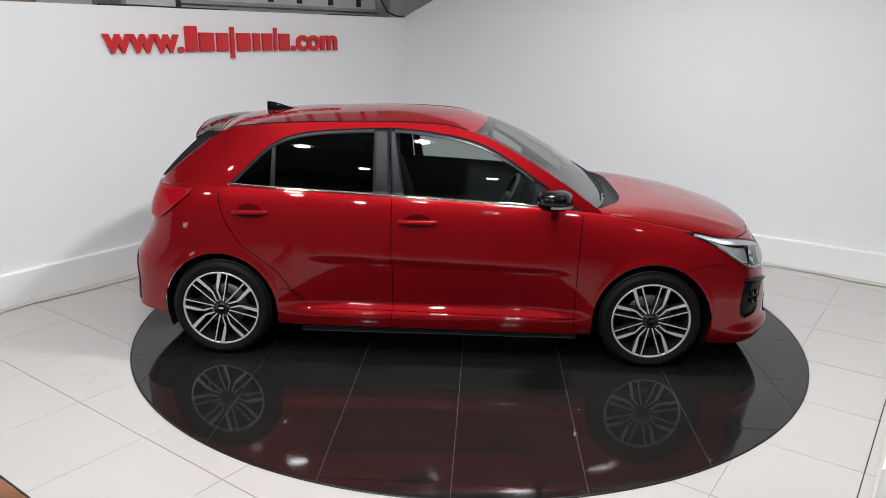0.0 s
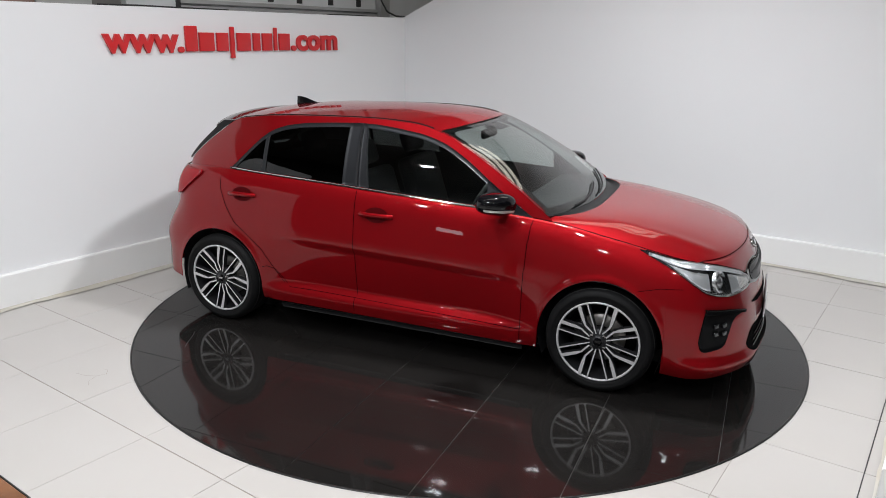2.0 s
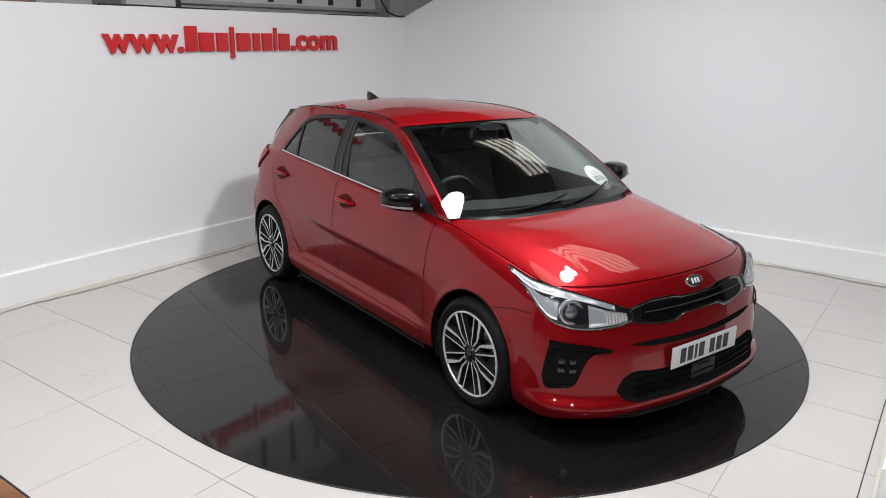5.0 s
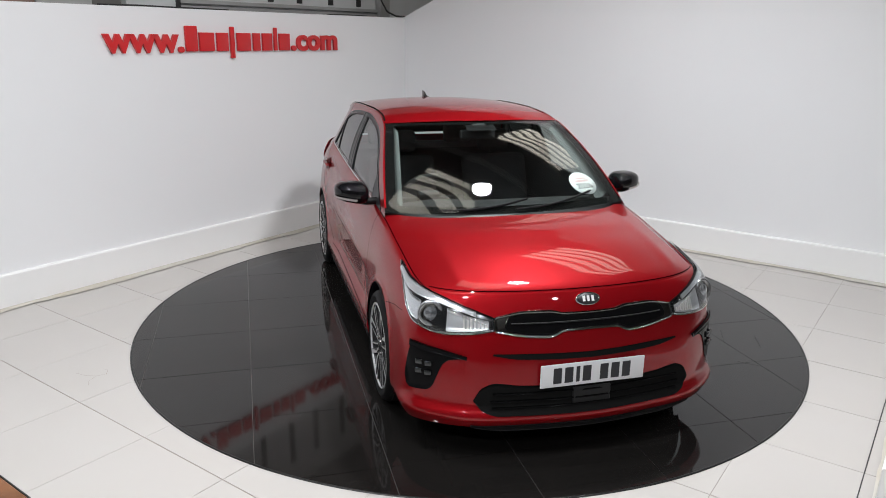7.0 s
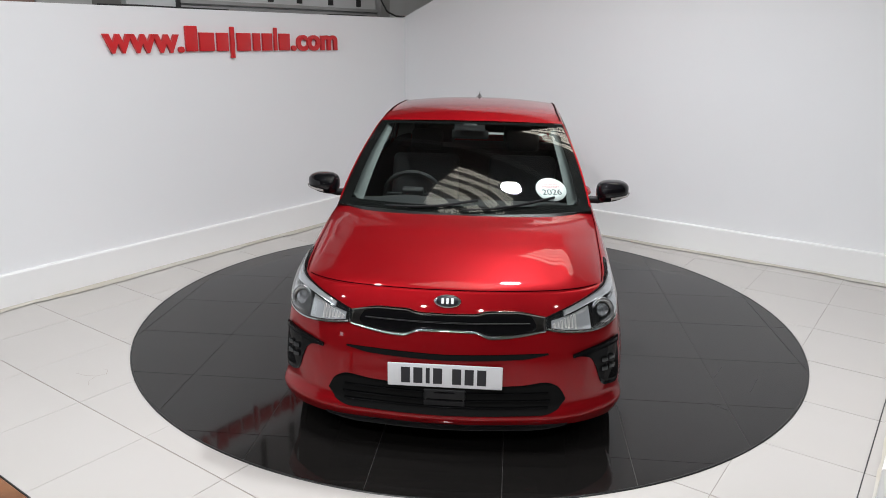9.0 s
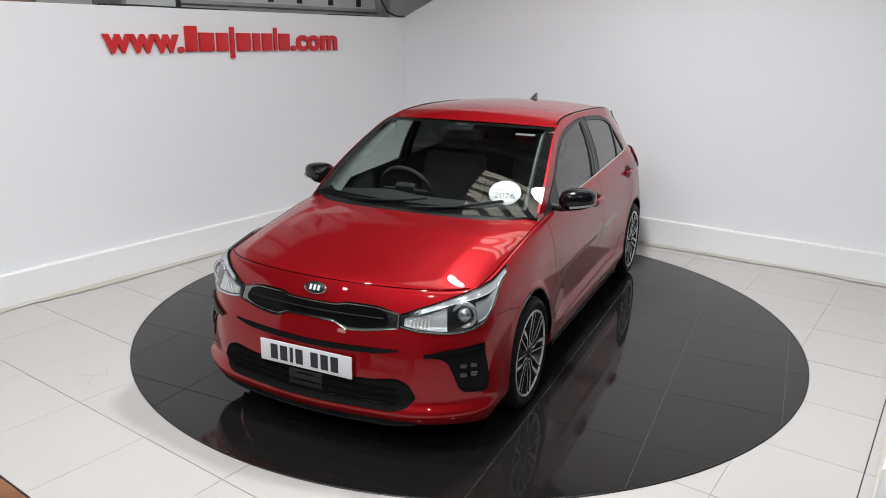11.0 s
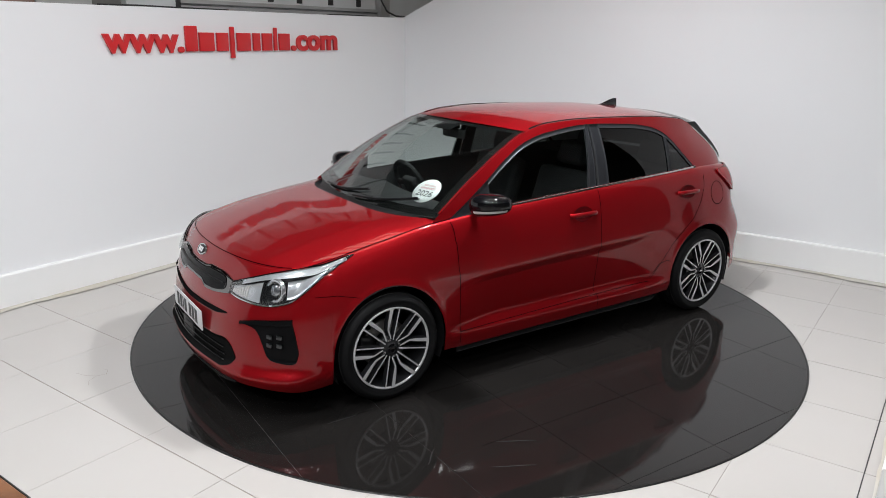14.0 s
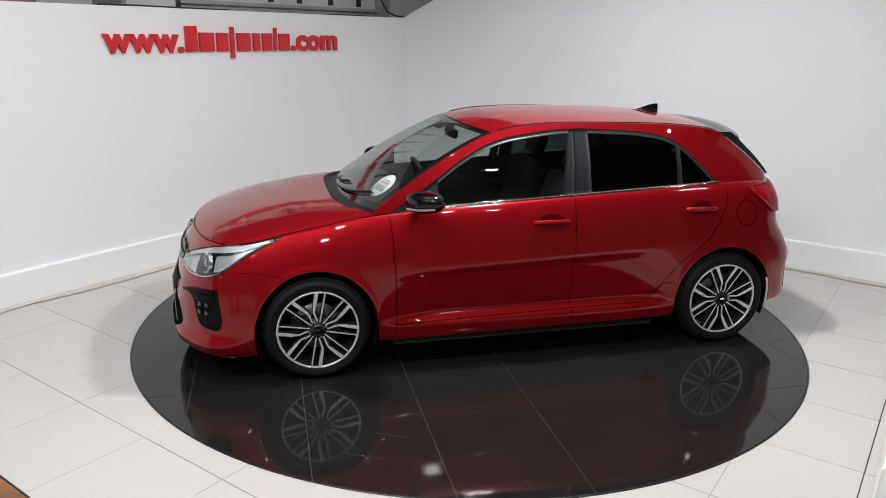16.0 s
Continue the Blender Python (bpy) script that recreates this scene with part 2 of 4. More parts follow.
def disc_tiles(side, gap, turn):
    """Square slabs cut to the circle."""
    c, s = math.cos(turn), math.sin(turn)
    lim = RADIUS - 0.009
    for i in range(-4, 4):
        for j in range(-5, 4):
            u0, v0 = i * side, (j + 0.5) * side
            out = [(u0 + gap, v0 + gap), (u0 + side - gap, v0 + gap), (u0 + side - gap, v0 + side - gap), (u0 + gap, v0 + side - gap)]
            for k in range(160):
                nx, ny = math.cos(2 * math.pi * k / 160), math.sin(2 * math.pi * k / 160)
                kept = []
                for p, q in zip(out, out[1:] + out[:1]):
                    dp, dq = lim - p[0] * nx - p[1] * ny, lim - q[0] * nx - q[1] * ny
                    if dp >= 0:
                        kept.append(p)
                    if (dp >= 0) != (dq >= 0):
                        w = dp / (dp - dq)
                        kept.append((p[0] + (q[0] - p[0]) * w, p[1] + (q[1] - p[1]) * w))
                out = kept
                if len(out) < 3:
                    break
            if len(out) < 3:
                continue
            bm = bmesh.new()
            lift = random.uniform(0, 0.0004)
            top = [bm.verts.new((p[0] * c - p[1] * s, p[0] * s + p[1] * c, lift)) for p in out]
            low = [bm.verts.new((t.co.x, t.co.y, -0.004)) for t in top]
            bm.faces.new(top)
            m = len(top)
            for k in range(m):
                bm.faces.new((top[k], low[k], low[(k + 1) % m], top[(k + 1) % m]))
            part("slab", bm, M_DISC, turntable, "", False)


disc_tiles(0.602, 0.0016, radians(-0.5))

# ---- hall above and around ----
structure("ceiling", boxes(((-9, -10, 4.6), (9, 8, 4.7))), M_ROOF, "dark sheet roof of the hall", "ceiling")
LAMPS = ((0.75, -0.12, 3.25, 94), (-0.5, -2.5, 4.1, 40), (1.5, -3.0, 4.1, 46), (3.2, -2.2, 4.1, 20), (0.5, -4.6, 4.1, 52), (-1.0, -6.0, 4.1, 28), (2.2, -6.2, 4.1, 58), (4.2, -5.4, 4.1, 44), (5.2, -2.6, 4.1, 12), (4.6, 0.6, 4.1, 14))
for u, v, z, power in LAMPS:
    p = room(u, v, z)
    lamp = tagged(new("ceiling_lamp"), "round white high-bay ceiling lamp", "lamp", "ceiling lamps")
    lamp.matrix_basis = Matrix.Translation(p)
    vv, ff = lathe([(0.0, 0.16), (0.10, 0.16), (0.13, 0.10), (0.18, 0.0), (0.175, -0.005), (0.12, 0.09), (0.0, 0.09)], 32)
    link("reflector", mesh_of("reflector", [(x, z, y) for x, y, z in vv], ff, M_STEEL), lamp)
    bm = bmesh.new()
    bmesh.ops.create_circle(bm, cap_ends=True, segments=32, radius=0.15 if z < 3.5 else 0.1, matrix=Matrix.Translation((0, 0, 0.02)))
    part("diffuser", bm, M_LAMP, lamp, "glowing white diffuser", False)
    link("stem", mesh_of("stem", *grid(lambda a, b: (0.012 * math.cos(6.283 * a), 0.012 * math.sin(6.283 * a), 0.15 + (4.45 - z) * b), 8, 1), M_STEEL), lamp)
    spot = bpy.data.lights.new("lamp", "AREA")
    spot.shape, spot.size, spot.energy, spot.color = "DISK", 0.3 if z < 3.5 else 0.2, power, (0.94, 0.967, 1.0)
    lo = new("lamp", spot)
    lo.matrix_basis = Matrix.Translation(p + Vector((0, 0, -0.02)))
big = bpy.data.lights.new("daylight", "AREA")
big.shape, big.size, big.size_y, big.energy, big.color = "RECTANGLE", 0.5, 0.42, 3.4, (0.9, 0.95, 1.0)
lo = new("daylight", big)
lo.matrix_basis = look(room(-1.0, -9.98, 1.55), room(-1.0, 0, 1.55))

def roof_sheet(v0, u0, u1):
    """One rib of translucent corrugated rooflight, let into the dark roof."""
    return grid(lambda a, b: room(u0 + (u1 - u0) * b, v0 + 0.17 * a, 4.55 + 0.04 * math.sin(math.pi * a)), 6, 4)


for v0, u0, u1 in ((-1.15, -0.45, 1.05), (2.5, -0.6, 1.3)):
    for k in range(5):
        sheet = link("rooflight", mesh_of("rooflight", *roof_sheet(v0 + 0.27 * k, u0, u1), M_ROOFLIGHT))
        tagged(sheet, "pale translucent corrugated rooflight sheet under the dark roof", "rooflight", "rooflights", kind="structure")
for v in (-3.5, 0.9, 5.2):
    structure("roof_beam", boxes(((-8, v - 0.08, 4.25), (8, v + 0.08, 4.5)), bevel=0.01), M_STEEL, "grey steel roof beam", "beam")
# Unseen walls, added around the hall and coloured dark to keep reflections dim.
structure("wall_hall_left", boxes(((-9.1, -10, -0.1), (-9, 8, 4.7))), M_FAR, "unseen hall wall, coloured dark for dim reflections", "wall")
structure("wall_hall_right", boxes(((9, -10, -0.1), (9.1, 8, 4.7))), M_FAR, "unseen hall wall, coloured dark for dim reflections", "wall")
structure("wall_hall_far", boxes(((-9, 8, -0.1), (9, 8.1, 4.7))), M_FAR, "unseen hall wall, coloured dark for dim reflections", "wall")
structure("wall_hall_front", boxes(((-9, -10.1, -0.1), (9, -10, 1.33)), ((-9, -10.1, 1.77), (9, -10, 4.7)), ((-9, -10.1, 1.33), (-1.26, -10, 1.77)), ((-0.74, -10.1, 1.33), (9, -10, 1.77))), M_FAR, "unseen front hall wall, coloured dark for dim reflections", "wall")
# ---- the car body ----
car = tagged(new("car"), "glossy red five-door hatchback standing on the black turntable", "car")
# plan nodes from the nose round the side to the tail: lower outline, shoulder outline, shoulder height
NODES = (
    (2.115, 0.00, 1.985, 0.00, 0.786), (2.095, 0.28, 1.965, 0.27, 0.785), (2.040, 0.555, 1.897, 0.52, 0.782), (1.890, 0.765, 1.790, 0.68, 0.785),
    (1.700, 0.845, 1.660, 0.725, 0.797), (1.290, 0.862, 1.290, 0.74, 0.870), (0.840, 0.845, 0.860, 0.745, 0.935), (-0.250, 0.845, -0.250, 0.755, 0.997),
    (-0.950, 0.85, -1.000, 0.745, 1.030), (-1.290, 0.86, -1.290, 0.735, 1.045), (-1.620, 0.835, -1.550, 0.69, 1.040), (-1.860, 0.69, -1.690, 0.585, 1.030),
    (-1.950, 0.37, -1.750, 0.33, 1.030), (-1.965, 0.00, -1.770, 0.00, 1.030),
)
HUB_X, HUB_Z, ARCH = 1.29, 0.305, 0.345


def node(s):
    """The five node values at s along the plan, by a Catmull-Rom spline."""
    i = min(int(s), 12)
    t = s - i

    def at(k):
        if k < 0:
            q = NODES[-k]
            return (q[0], -q[1], q[2], -q[3], q[4])
        if k > 13:
            q = NODES[26 - k]
            return (q[0], -q[1], q[2], -q[3], q[4])
        return NODES[k]

    a, b, c, d = at(i - 1), at(i), at(i + 1), at(i + 2)
    return [0.5 * (2 * b[k] + (c[k] - a[k]) * t + (2 * a[k] - 5 * b[k] + 4 * c[k] - d[k]) * t * t + (3 * b[k] - a[k] - 3 * c[k] + d[k]) * t**3) for k in range(5)]


S_OF = [i / 200 for i in range(2601)]
TABLE = [node(s) for s in S_OF]
bottom_edge = curve((-2.0, 0.27), (-1.6, 0.26), (-0.9, 0.215), (0.9, 0.200), (1.5, 0.185), (1.75, 0.165), (1.95, 0.185), (2.12, 0.20))


def s_at(x):
    """s on the side where the lower outline passes x."""
    for k in range(500, len(TABLE)):
        if TABLE[k][0] <= x:
            return S_OF[k]
    return 13


def crease(x, z):
    """The door flank: undercut below a sharp line and tucked in down to the sill, which steps out again."""
    line = 0.645 - 0.055 * (x + 0.7) / 1.47
    ends = smooth(-0.92, -0.50, x) * (1 - smooth(0.55, 0.86, x))
    wide = smooth(-1.0, -0.80, x) * (1 - smooth(0.80, 0.97, x))
    low = 0.345
    d = 0.0
    if z < line:
        deep = min(1.0, (line - z) / (line - low))
        d -= 0.012 * ends * smooth(0, 0.022, line - z) * (1 - 0.5 * deep) + 0.044 * (0.35 + 0.65 * ends) * wide * deep
        d *= smooth(0.292, 0.335, z)
    else:
        d += 0.003 * ends * max(0, 1 - (z - line) / 0.10)
    return d


def shell(s, z):
    """A point of the lower body at plan position s and height z (left half, y >= 0)."""
    px, py, qx, qy, zs = node(s)
    h = min(max((z - 0.2) / (zs - 0.2), 0), 1)
    tail = smooth(10.2, 11.2, s)
    r = 0.5 * smooth(1.2, 3.2, s) * (1 - tail)
    m = (1 - r) * h ** (3.0 - 1.2 * r - 0.9 * tail) + r * (1 - math.sqrt(max(0, 1 - h**6)))
    x, y = px + (qx - px) * m, py + (qy - py) * m
    tuck = 0.035 * max(0, (0.30 - z) / 0.12) ** 2 * (0.5 if 0.9 > px > -0.9 else 1)
    n = Vector((px * 0.15, py, 0)) if abs(px) < 1.6 else Vector((px - math.copysign(1.35, px), py, 0))
    n = n.normalized() if n.length > 1e-6 else Vector((1, 0, 0))
    out = crease(px, z) if 1.0 > px > -1.05 else 0.0
    for hx in (HUB_X, -HUB_X):
        r = math.hypot(px - hx, z - HUB_Z)
        out += 0.005 * math.exp(-(((r - ARCH - 0.008) / 0.020) ** 2))
    if s > 9.8:
        out += smooth(9.8, 10.9, s) * (0.026 * math.exp(-(((z - 0.56) / 0.10) ** 2)) - 0.034 * math.exp(-(((z - 0.79) / 0.085) ** 2)))
    # bumper corners: a lower lip that flares out
    if px > 1.6:
        out += 0.040 * (1 - smooth(0.235, 0.295, z)) * smooth(1.6, 1.9, px)
    p = Vector((x, y, z)) + n * (out - tuck)
    if s < 1e-6 or s > 13 - 1e-6:
        p.y = 0
    return p


def low_at(x):
    z = bottom_edge(x)
    for hx in (HUB_X, -HUB_X):
        d = abs(x - hx)
        if d < ARCH:
            z = max(z, HUB_Z + math.sqrt(ARCH * ARCH - d * d))
    return z


def columns():
    s = [i / 12 for i in range(13 * 12 + 1)]
    for hx in (HUB_X, -HUB_X):
        for k in range(25):
            s.append(s_at(hx + ARCH * 0.9999 * math.cos(math.pi * k / 24)))
        s += [s_at(hx + ARCH + 0.006), s_at(hx - ARCH - 0.006)]
    s += [s_at(0.84), s_at(-0.25)]
    s = sorted(s)
    keep = [s[0]]
    for a in s[1:]:
        if a - keep[-1] > 0.004:
            keep.append(a)
    keep[-1] = 13.0
    return keep


ROWS = 46
COLS = columns()
full_v, full_f = [], []
for s in COLS:
    px, zs = node(s)[0], node(s)[4]
    lo = low_at(px)
    for j in range(ROWS + 1):
        full_v.append(shell(s, lo + (zs - lo) * (1 - (1 - j / ROWS) ** 1.5)))
K = ROWS + 1
for i in range(len(COLS) - 1):
    full_f += [(i * K + j, (i + 1) * K + j, (i + 1) * K + j + 1, i * K + j + 1) for j in range(ROWS)]


def coons(front, rear, left, right, bulge, nu, nv):
    """A patch over (a, b): front(a) at b = 0, rear(a) at b = 1, left(b) at a = 0, right(b) at a = 1."""

    def f(a, b):
        p = front(a) * (1 - b) + rear(a) * b + left(b) * (1 - a) + right(b) * a
        p -= front(0) * (1 - a) * (1 - b) + front(1) * a * (1 - b) + rear(0) * (1 - a) * b + rear(1) * a * b
        return p + bulge(a, b)

    return grid(f, nu, nv)


def mirror(p):
    return Vector((p[0], -p[1], p[2]))


def shoulder(s):
    n = node(s)
    return Vector((n[2], n[3], n[4]))


S_CORNER, S_COWL = 3.3, 6.0
hood_rise = curve((0, 0), (0.1, 0.014), (0.3, 0.032), (0.5, 0.039), (0.75, 0.028), (1, 0))
COWL_X, COWL_Z = 1.15, 0.948


def hood_front(a):
    t = (a - 0.5) * 2
    p = shoulder(abs(t) * S_CORNER)
    return p if t < 0 else mirror(p)


def hood_side(b):
    return shoulder(S_CORNER + (S_COWL - S_CORNER) * b)


def cowl(a):
    t = (a - 0.5) * 2
    e = shoulder(S_COWL)
    k = 1 - abs(t) ** 4.5
    return Vector((e.x + (COWL_X - e.x) * k, -t * e.y, e.z + (COWL_Z - e.z) * k))


def hood_bulge(a, b):
    t = abs(a - 0.5) * 2
    ridge = 0.010 * math.exp(-(((t - 0.66 - 0.10 * b) / 0.06) ** 2)) * smooth(0.1, 0.4, b) * (1 - b)
    return Vector((0, 0, hood_rise(b) * (1 - t**3.2) + ridge))


hood_v, hood_f = coons(hood_front, cowl, hood_side, lambda b: mirror(hood_side(b)), hood_bulge, 72, 48)

# ---- greenhouse ----
QUARTER = 1.045
belt_table = [(TABLE[k][2], TABLE[k][3], TABLE[k][4]) for k in range(1180, 2340, 10)]
belt_z = curve(*[(p[0], p[2]) for p in belt_table[::-1]])
belt_y = curve(*[(p[0], p[1]) for p in belt_table[::-1]])
rail_z = curve((-1.70, 1.035), (-1.63, 1.090), (-1.44, 1.245), (-1.30, 1.338), (-1.20, 1.368), (-0.80, 1.402), (-0.25, 1.412), (0.02, 1.400), (0.243, 1.355), (0.421, 1.277), (0.588, 1.187), (0.755, 1.085), (0.90, 0.985), (0.97, 0.936))
frame_top = curve((-1.226, 1.052), (-0.937, 1.304), (-0.81, 1.345), (-0.65, 1.366), (-0.28, 1.382), (0.087, 1.347), (0.254, 1.305), (0.422, 1.222), (0.59, 1.111), (0.86, 0.937))


def flank(x, z, off=0.0):
    """The upper side above the belt, leaning in towards the roof; left half."""
    d = max(0, z - belt_z(x))
    y = belt_y(x) - 0.19 * d - 0.5 * d * d - 0.085 * smooth(-0.9, -1.6, x) * min(1, d / 0.25)
    return Vector((x, y + off, z + 0.15 * off))


def rail(x):
    return flank(x, rail_z(x))


def between(lo, hi, x0, x1, nu, nv, off=0.0):
    def f(a, b):
        x = x0 + (x1 - x0) * a
        return flank(x, lo(x) + (max(hi(x), lo(x)) - lo(x)) * b, off)

    return grid(f, nu, nv)


def under_rail(x):
    return max(belt_z(x), frame_top(x)) if -1.226 < x < 0.86 else belt_z(x)


SCREEN_TOP_X = 0.215


def screen_top(a):
    t = (a - 0.5) * 2
    e = rail(SCREEN_TOP_X)
    k = 1 - t * t
    return Vector((e.x + 0.085 * k, -t * e.y, e.z + 0.012 * k))


def screen_bottom(a):
    t = (a - 0.5) * 2
    e = rail(0.945)
    k = 1 - t * t
    return Vector((e.x + 0.13 * k, -t * e.y, e.z - 0.012 * k))


def screen_side(b):
    return rail(SCREEN_TOP_X + (0.945 - SCREEN_TOP_X) * b)


def screen_bulge(a, b):
    t = (a - 0.5) * 2
    return Vector((0.016, 0, 0.018)) * (1 - t * t) * math.sin(math.pi * b)


def roof_rear(a):
    t = (a - 0.5) * 2
    e = rail(-1.30)
    return Vector((e.x - 0.07 * (1 - t * t), -t * e.y, e.z + 0.026 * (1 - abs(t) ** 2.4)))


def roof_side(b):
    return rail(SCREEN_TOP_X + (-1.30 - SCREEN_TOP_X) * b)


roof_v, roof_f = coons(screen_top, roof_rear, roof_side, lambda b: mirror(roof_side(b)), lambda a, b: Vector((0, 0, 0.018 * (1 - abs(2 * a - 1) ** 2.3) * math.sin(math.pi * min(1, 0.04 + 0.96 * b)) ** 0.55)), 48, 60)
screen_v, screen_f = coons(screen_top, screen_bottom, screen_side, lambda b: mirror(screen_side(b)), screen_bulge, 48, 40)


def body_part(name, verts, faces, material, parent=car, label="", both=False, keep=None, normals=None):
    """One mesh part of the body; both: its mirror image as a second part too. keep(c): which faces by their centre."""
    if keep:
        faces = [f for f in faces if keep(sum((Vector(verts[i]) for i in f), Vector()) / len(f))]
    used = sorted({i for f in faces for i in f})
    back = {o: n for n, o in enumerate(used)}
    made = []
    for side in (1, -1) if both else (1,):
        vs = [Vector((verts[i][0], verts[i][1] * side, verts[i][2])) for i in used]
        fs = [tuple(back[i] for i in (f if side > 0 else f[::-1])) for f in faces]
        me = mesh_of(name, vs, fs, material)
        if normals is not None:
            me.normals_split_custom_set_from_vertices([(normals[i].x, normals[i].y * side, normals[i].z) for i in used])
        made.append(link(name, me, parent, label))
    return made


def vertex_normals(verts, faces):
    n = [Vector() for _ in verts]
    for f in faces:
        a, b, c, d = (Vector(verts[i]) for i in f)
        k = (c - a).cross(d - b)
        for i in f:
            n[i] += k
    return [k.normalized() if k.length > 0 else Vector((0, 0, 1)) for k in n]


full_n = vertex_normals(full_v, full_f)
if full_n[K * 60 + 20].y < 0:
    full_n = [-n for n in full_n]
    full_f = [f[::-1] for f in full_f]


def behind_rear_door(c):
    """Past the rear door's curved trailing edge."""
    edge = curve((0.20, -0.74), (0.33, -0.775), (0.43, -0.85), (0.548, -0.937), (0.707, -1.145), (0.917, -1.267), (1.06, -1.285))
    return c.x < edge(c.z)


body_part("front_bumper", full_v, full_f, M_RED, keep=lambda c: c.x > 1.29 and c.z < 0.66 and (c.x > 1.62 or c.z < 0.5), both=True, normals=full_n)
body_part("front_wing", full_v, full_f, M_RED, keep=lambda c: c.x > 0.84 and not (c.x > 1.29 and c.z < 0.66 and (c.x > 1.62 or c.z < 0.5)), both=True, normals=full_n)
front_doors = body_part("front_door", full_v, full_f, M_RED, keep=lambda c: 0.84 >= c.x > -0.25, both=True, normals=full_n)
rear_doors = body_part("rear_door", full_v, full_f, M_RED, keep=lambda c: c.x <= -0.25 and not behind_rear_door(c), both=True, normals=full_n)
body_part("rear_quarter", full_v, full_f, M_RED, keep=lambda c: c.x <= -0.25 and behind_rear_door(c), both=True, normals=full_n)
body_part("bonnet", hood_v, hood_f, M_RED)
body_part("roof", roof_v, roof_f, M_RED)
rv, rf = between(under_rail, rail_z, -1.70, 0.97, 160, 12)
body_part("side_frame", rv, rf, M_RED, both=True)
windscreen = body_part("windscreen", screen_v, screen_f, M_SCREEN, label="clear windscreen")[0]


def tailgate(a, b):
    x = -1.675 + 0.375 * b
    e = rail(x)
    t = 2 * a - 1
    return Vector((e.x - (0.055 + 0.045 * b) * (1 - t**4), t * e.y, e.z + 0.03 * b * (1 - t * t)))


tv, tf = grid(tailgate, 30, 20)
body_part("tailgate_glass", tv, tf, M_BLACK, label="black tailgate glass")
lv, lf = grid(lambda a, b: shoulder(9.9 + 3.1 * a).lerp(Vector((tailgate(0.5 + 0.5 * (1 - a), 0).x, tailgate(0.5 + 0.5 * (1 - a), 0).y, 1.036)), b), 20, 3)
body_part("tailgate_top", lv, lf, M_RED, both=True)

# ---- parts laid on the body ----
def shell_normal(s, z):
    e = 1e-3
    a = shell(min(s + e, 13), z) - shell(max(s - e, 0), z)
    b = shell(s, z + e) - shell(s, z - e)
    n = a.cross(b)
    c = shell(s, z)
    if n.dot(Vector((c.x * 0.3, c.y + 0.02, 0))) < 0:
        n = -n
    if s < 1e-6:
        n.y = 0
    return n.normalized()


def on_shell(s, z, off):
    zs = node(s)[4] - 0.003
    z = min(z, zs)
    return shell(s, z) + shell_normal(s, min(z, zs - 0.01)) * off


def thick(verts, faces, nu, nv, depth_dir):
    """Closes an open grid into a slab: a second layer set back by depth_dir(i), and rims."""
    n = len(verts)
    k = nv + 1
    back = [Vector(verts[i]) - depth_dir(i) for i in range(n)]
    fs = list(faces) + [tuple(n + i for i in f[::-1]) for f in faces]
    edge = [i * k for i in range(nu + 1)] + [nu * k + j for j in range(1, nv + 1)] + [i * k + nv for i in range(nu - 1, -1, -1)] + [j for j in range(nv - 1, 0, -1)]
    for a, b in zip(edge, edge[1:] + edge[:1]):
        fs.append((a, b, n + b, n + a))
    return list(verts) + back, fs


def lay(name, low, up, s0, s1, off, material, parent=car, label="", nu=40, nv=8, both=True, deep=0.008, joined=False):
    """A slab that follows the shell between two heights over a stretch of the plan; joined: across the nose as one piece."""
    if joined:
        def f(a, b):
            t = (2 * a - 1) * s1
            s = abs(t)
            p = on_shell(s, low(s) + (up(s) - low(s)) * b, off)
            return p if t >= 0 else mirror(p)
        nu *= 2
    else:
        def f(a, b):
            s = s0 + (s1 - s0) * a
            return on_shell(s, low(s) + (up(s) - low(s)) * b, off)
    v, fc = grid(f, nu, nv)

    def back(i):
        p = Vector(v[i])
        d = Vector((p.x - 0.6, p.y, 0)) if p.x > 1.2 else Vector((0, p.y, 0)) if p.x > -1.3 else Vector((p.x + 0.8, p.y, 0))
        return d.normalized() * deep

    v, fc = thick(v, fc, nu, nv, back)
    return body_part(name, v, fc, material, parent, label, both and not joined)


def strip(points, normals, width, name, material, parent=car, both=True, label=""):
    """A narrow line laid along points of a surface."""
    n = len(points)
    verts, faces = [], []
    for i in range(n):
        d = (points[min(i + 1, n - 1)] - points[max(i - 1, 0)]).normalized()
        w = normals[i].cross(d).normalized() * (width / 2)
        verts += [points[i] - w, points[i] + w]
        if i:
            faces.append((2 * i - 2, 2 * i - 1, 2 * i + 1, 2 * i))
    return body_part(name, verts, faces, material, parent, label, both)


def seam(pairs, width=0.0042, n=40, name="shut_line", parent=car, both=True, off=0.0012):
    """A shut line through (x, z) pairs of the flank."""
    pts, nor = [], []
    for k in range(n + 1):
        q = k / n * (len(pairs) - 1)
        i = min(int(q), len(pairs) - 2)
        x, z = [pairs[i][c] + (pairs[i + 1][c] - pairs[i][c]) * (q - i) for c in (0, 1)]
        s = s_at(x)
        nn = shell_normal(s, z)
        pts.append(shell(s, z) + nn * off)
        nor.append(nn)
    return strip(pts, nor, width, name, M_GAP, parent, both)


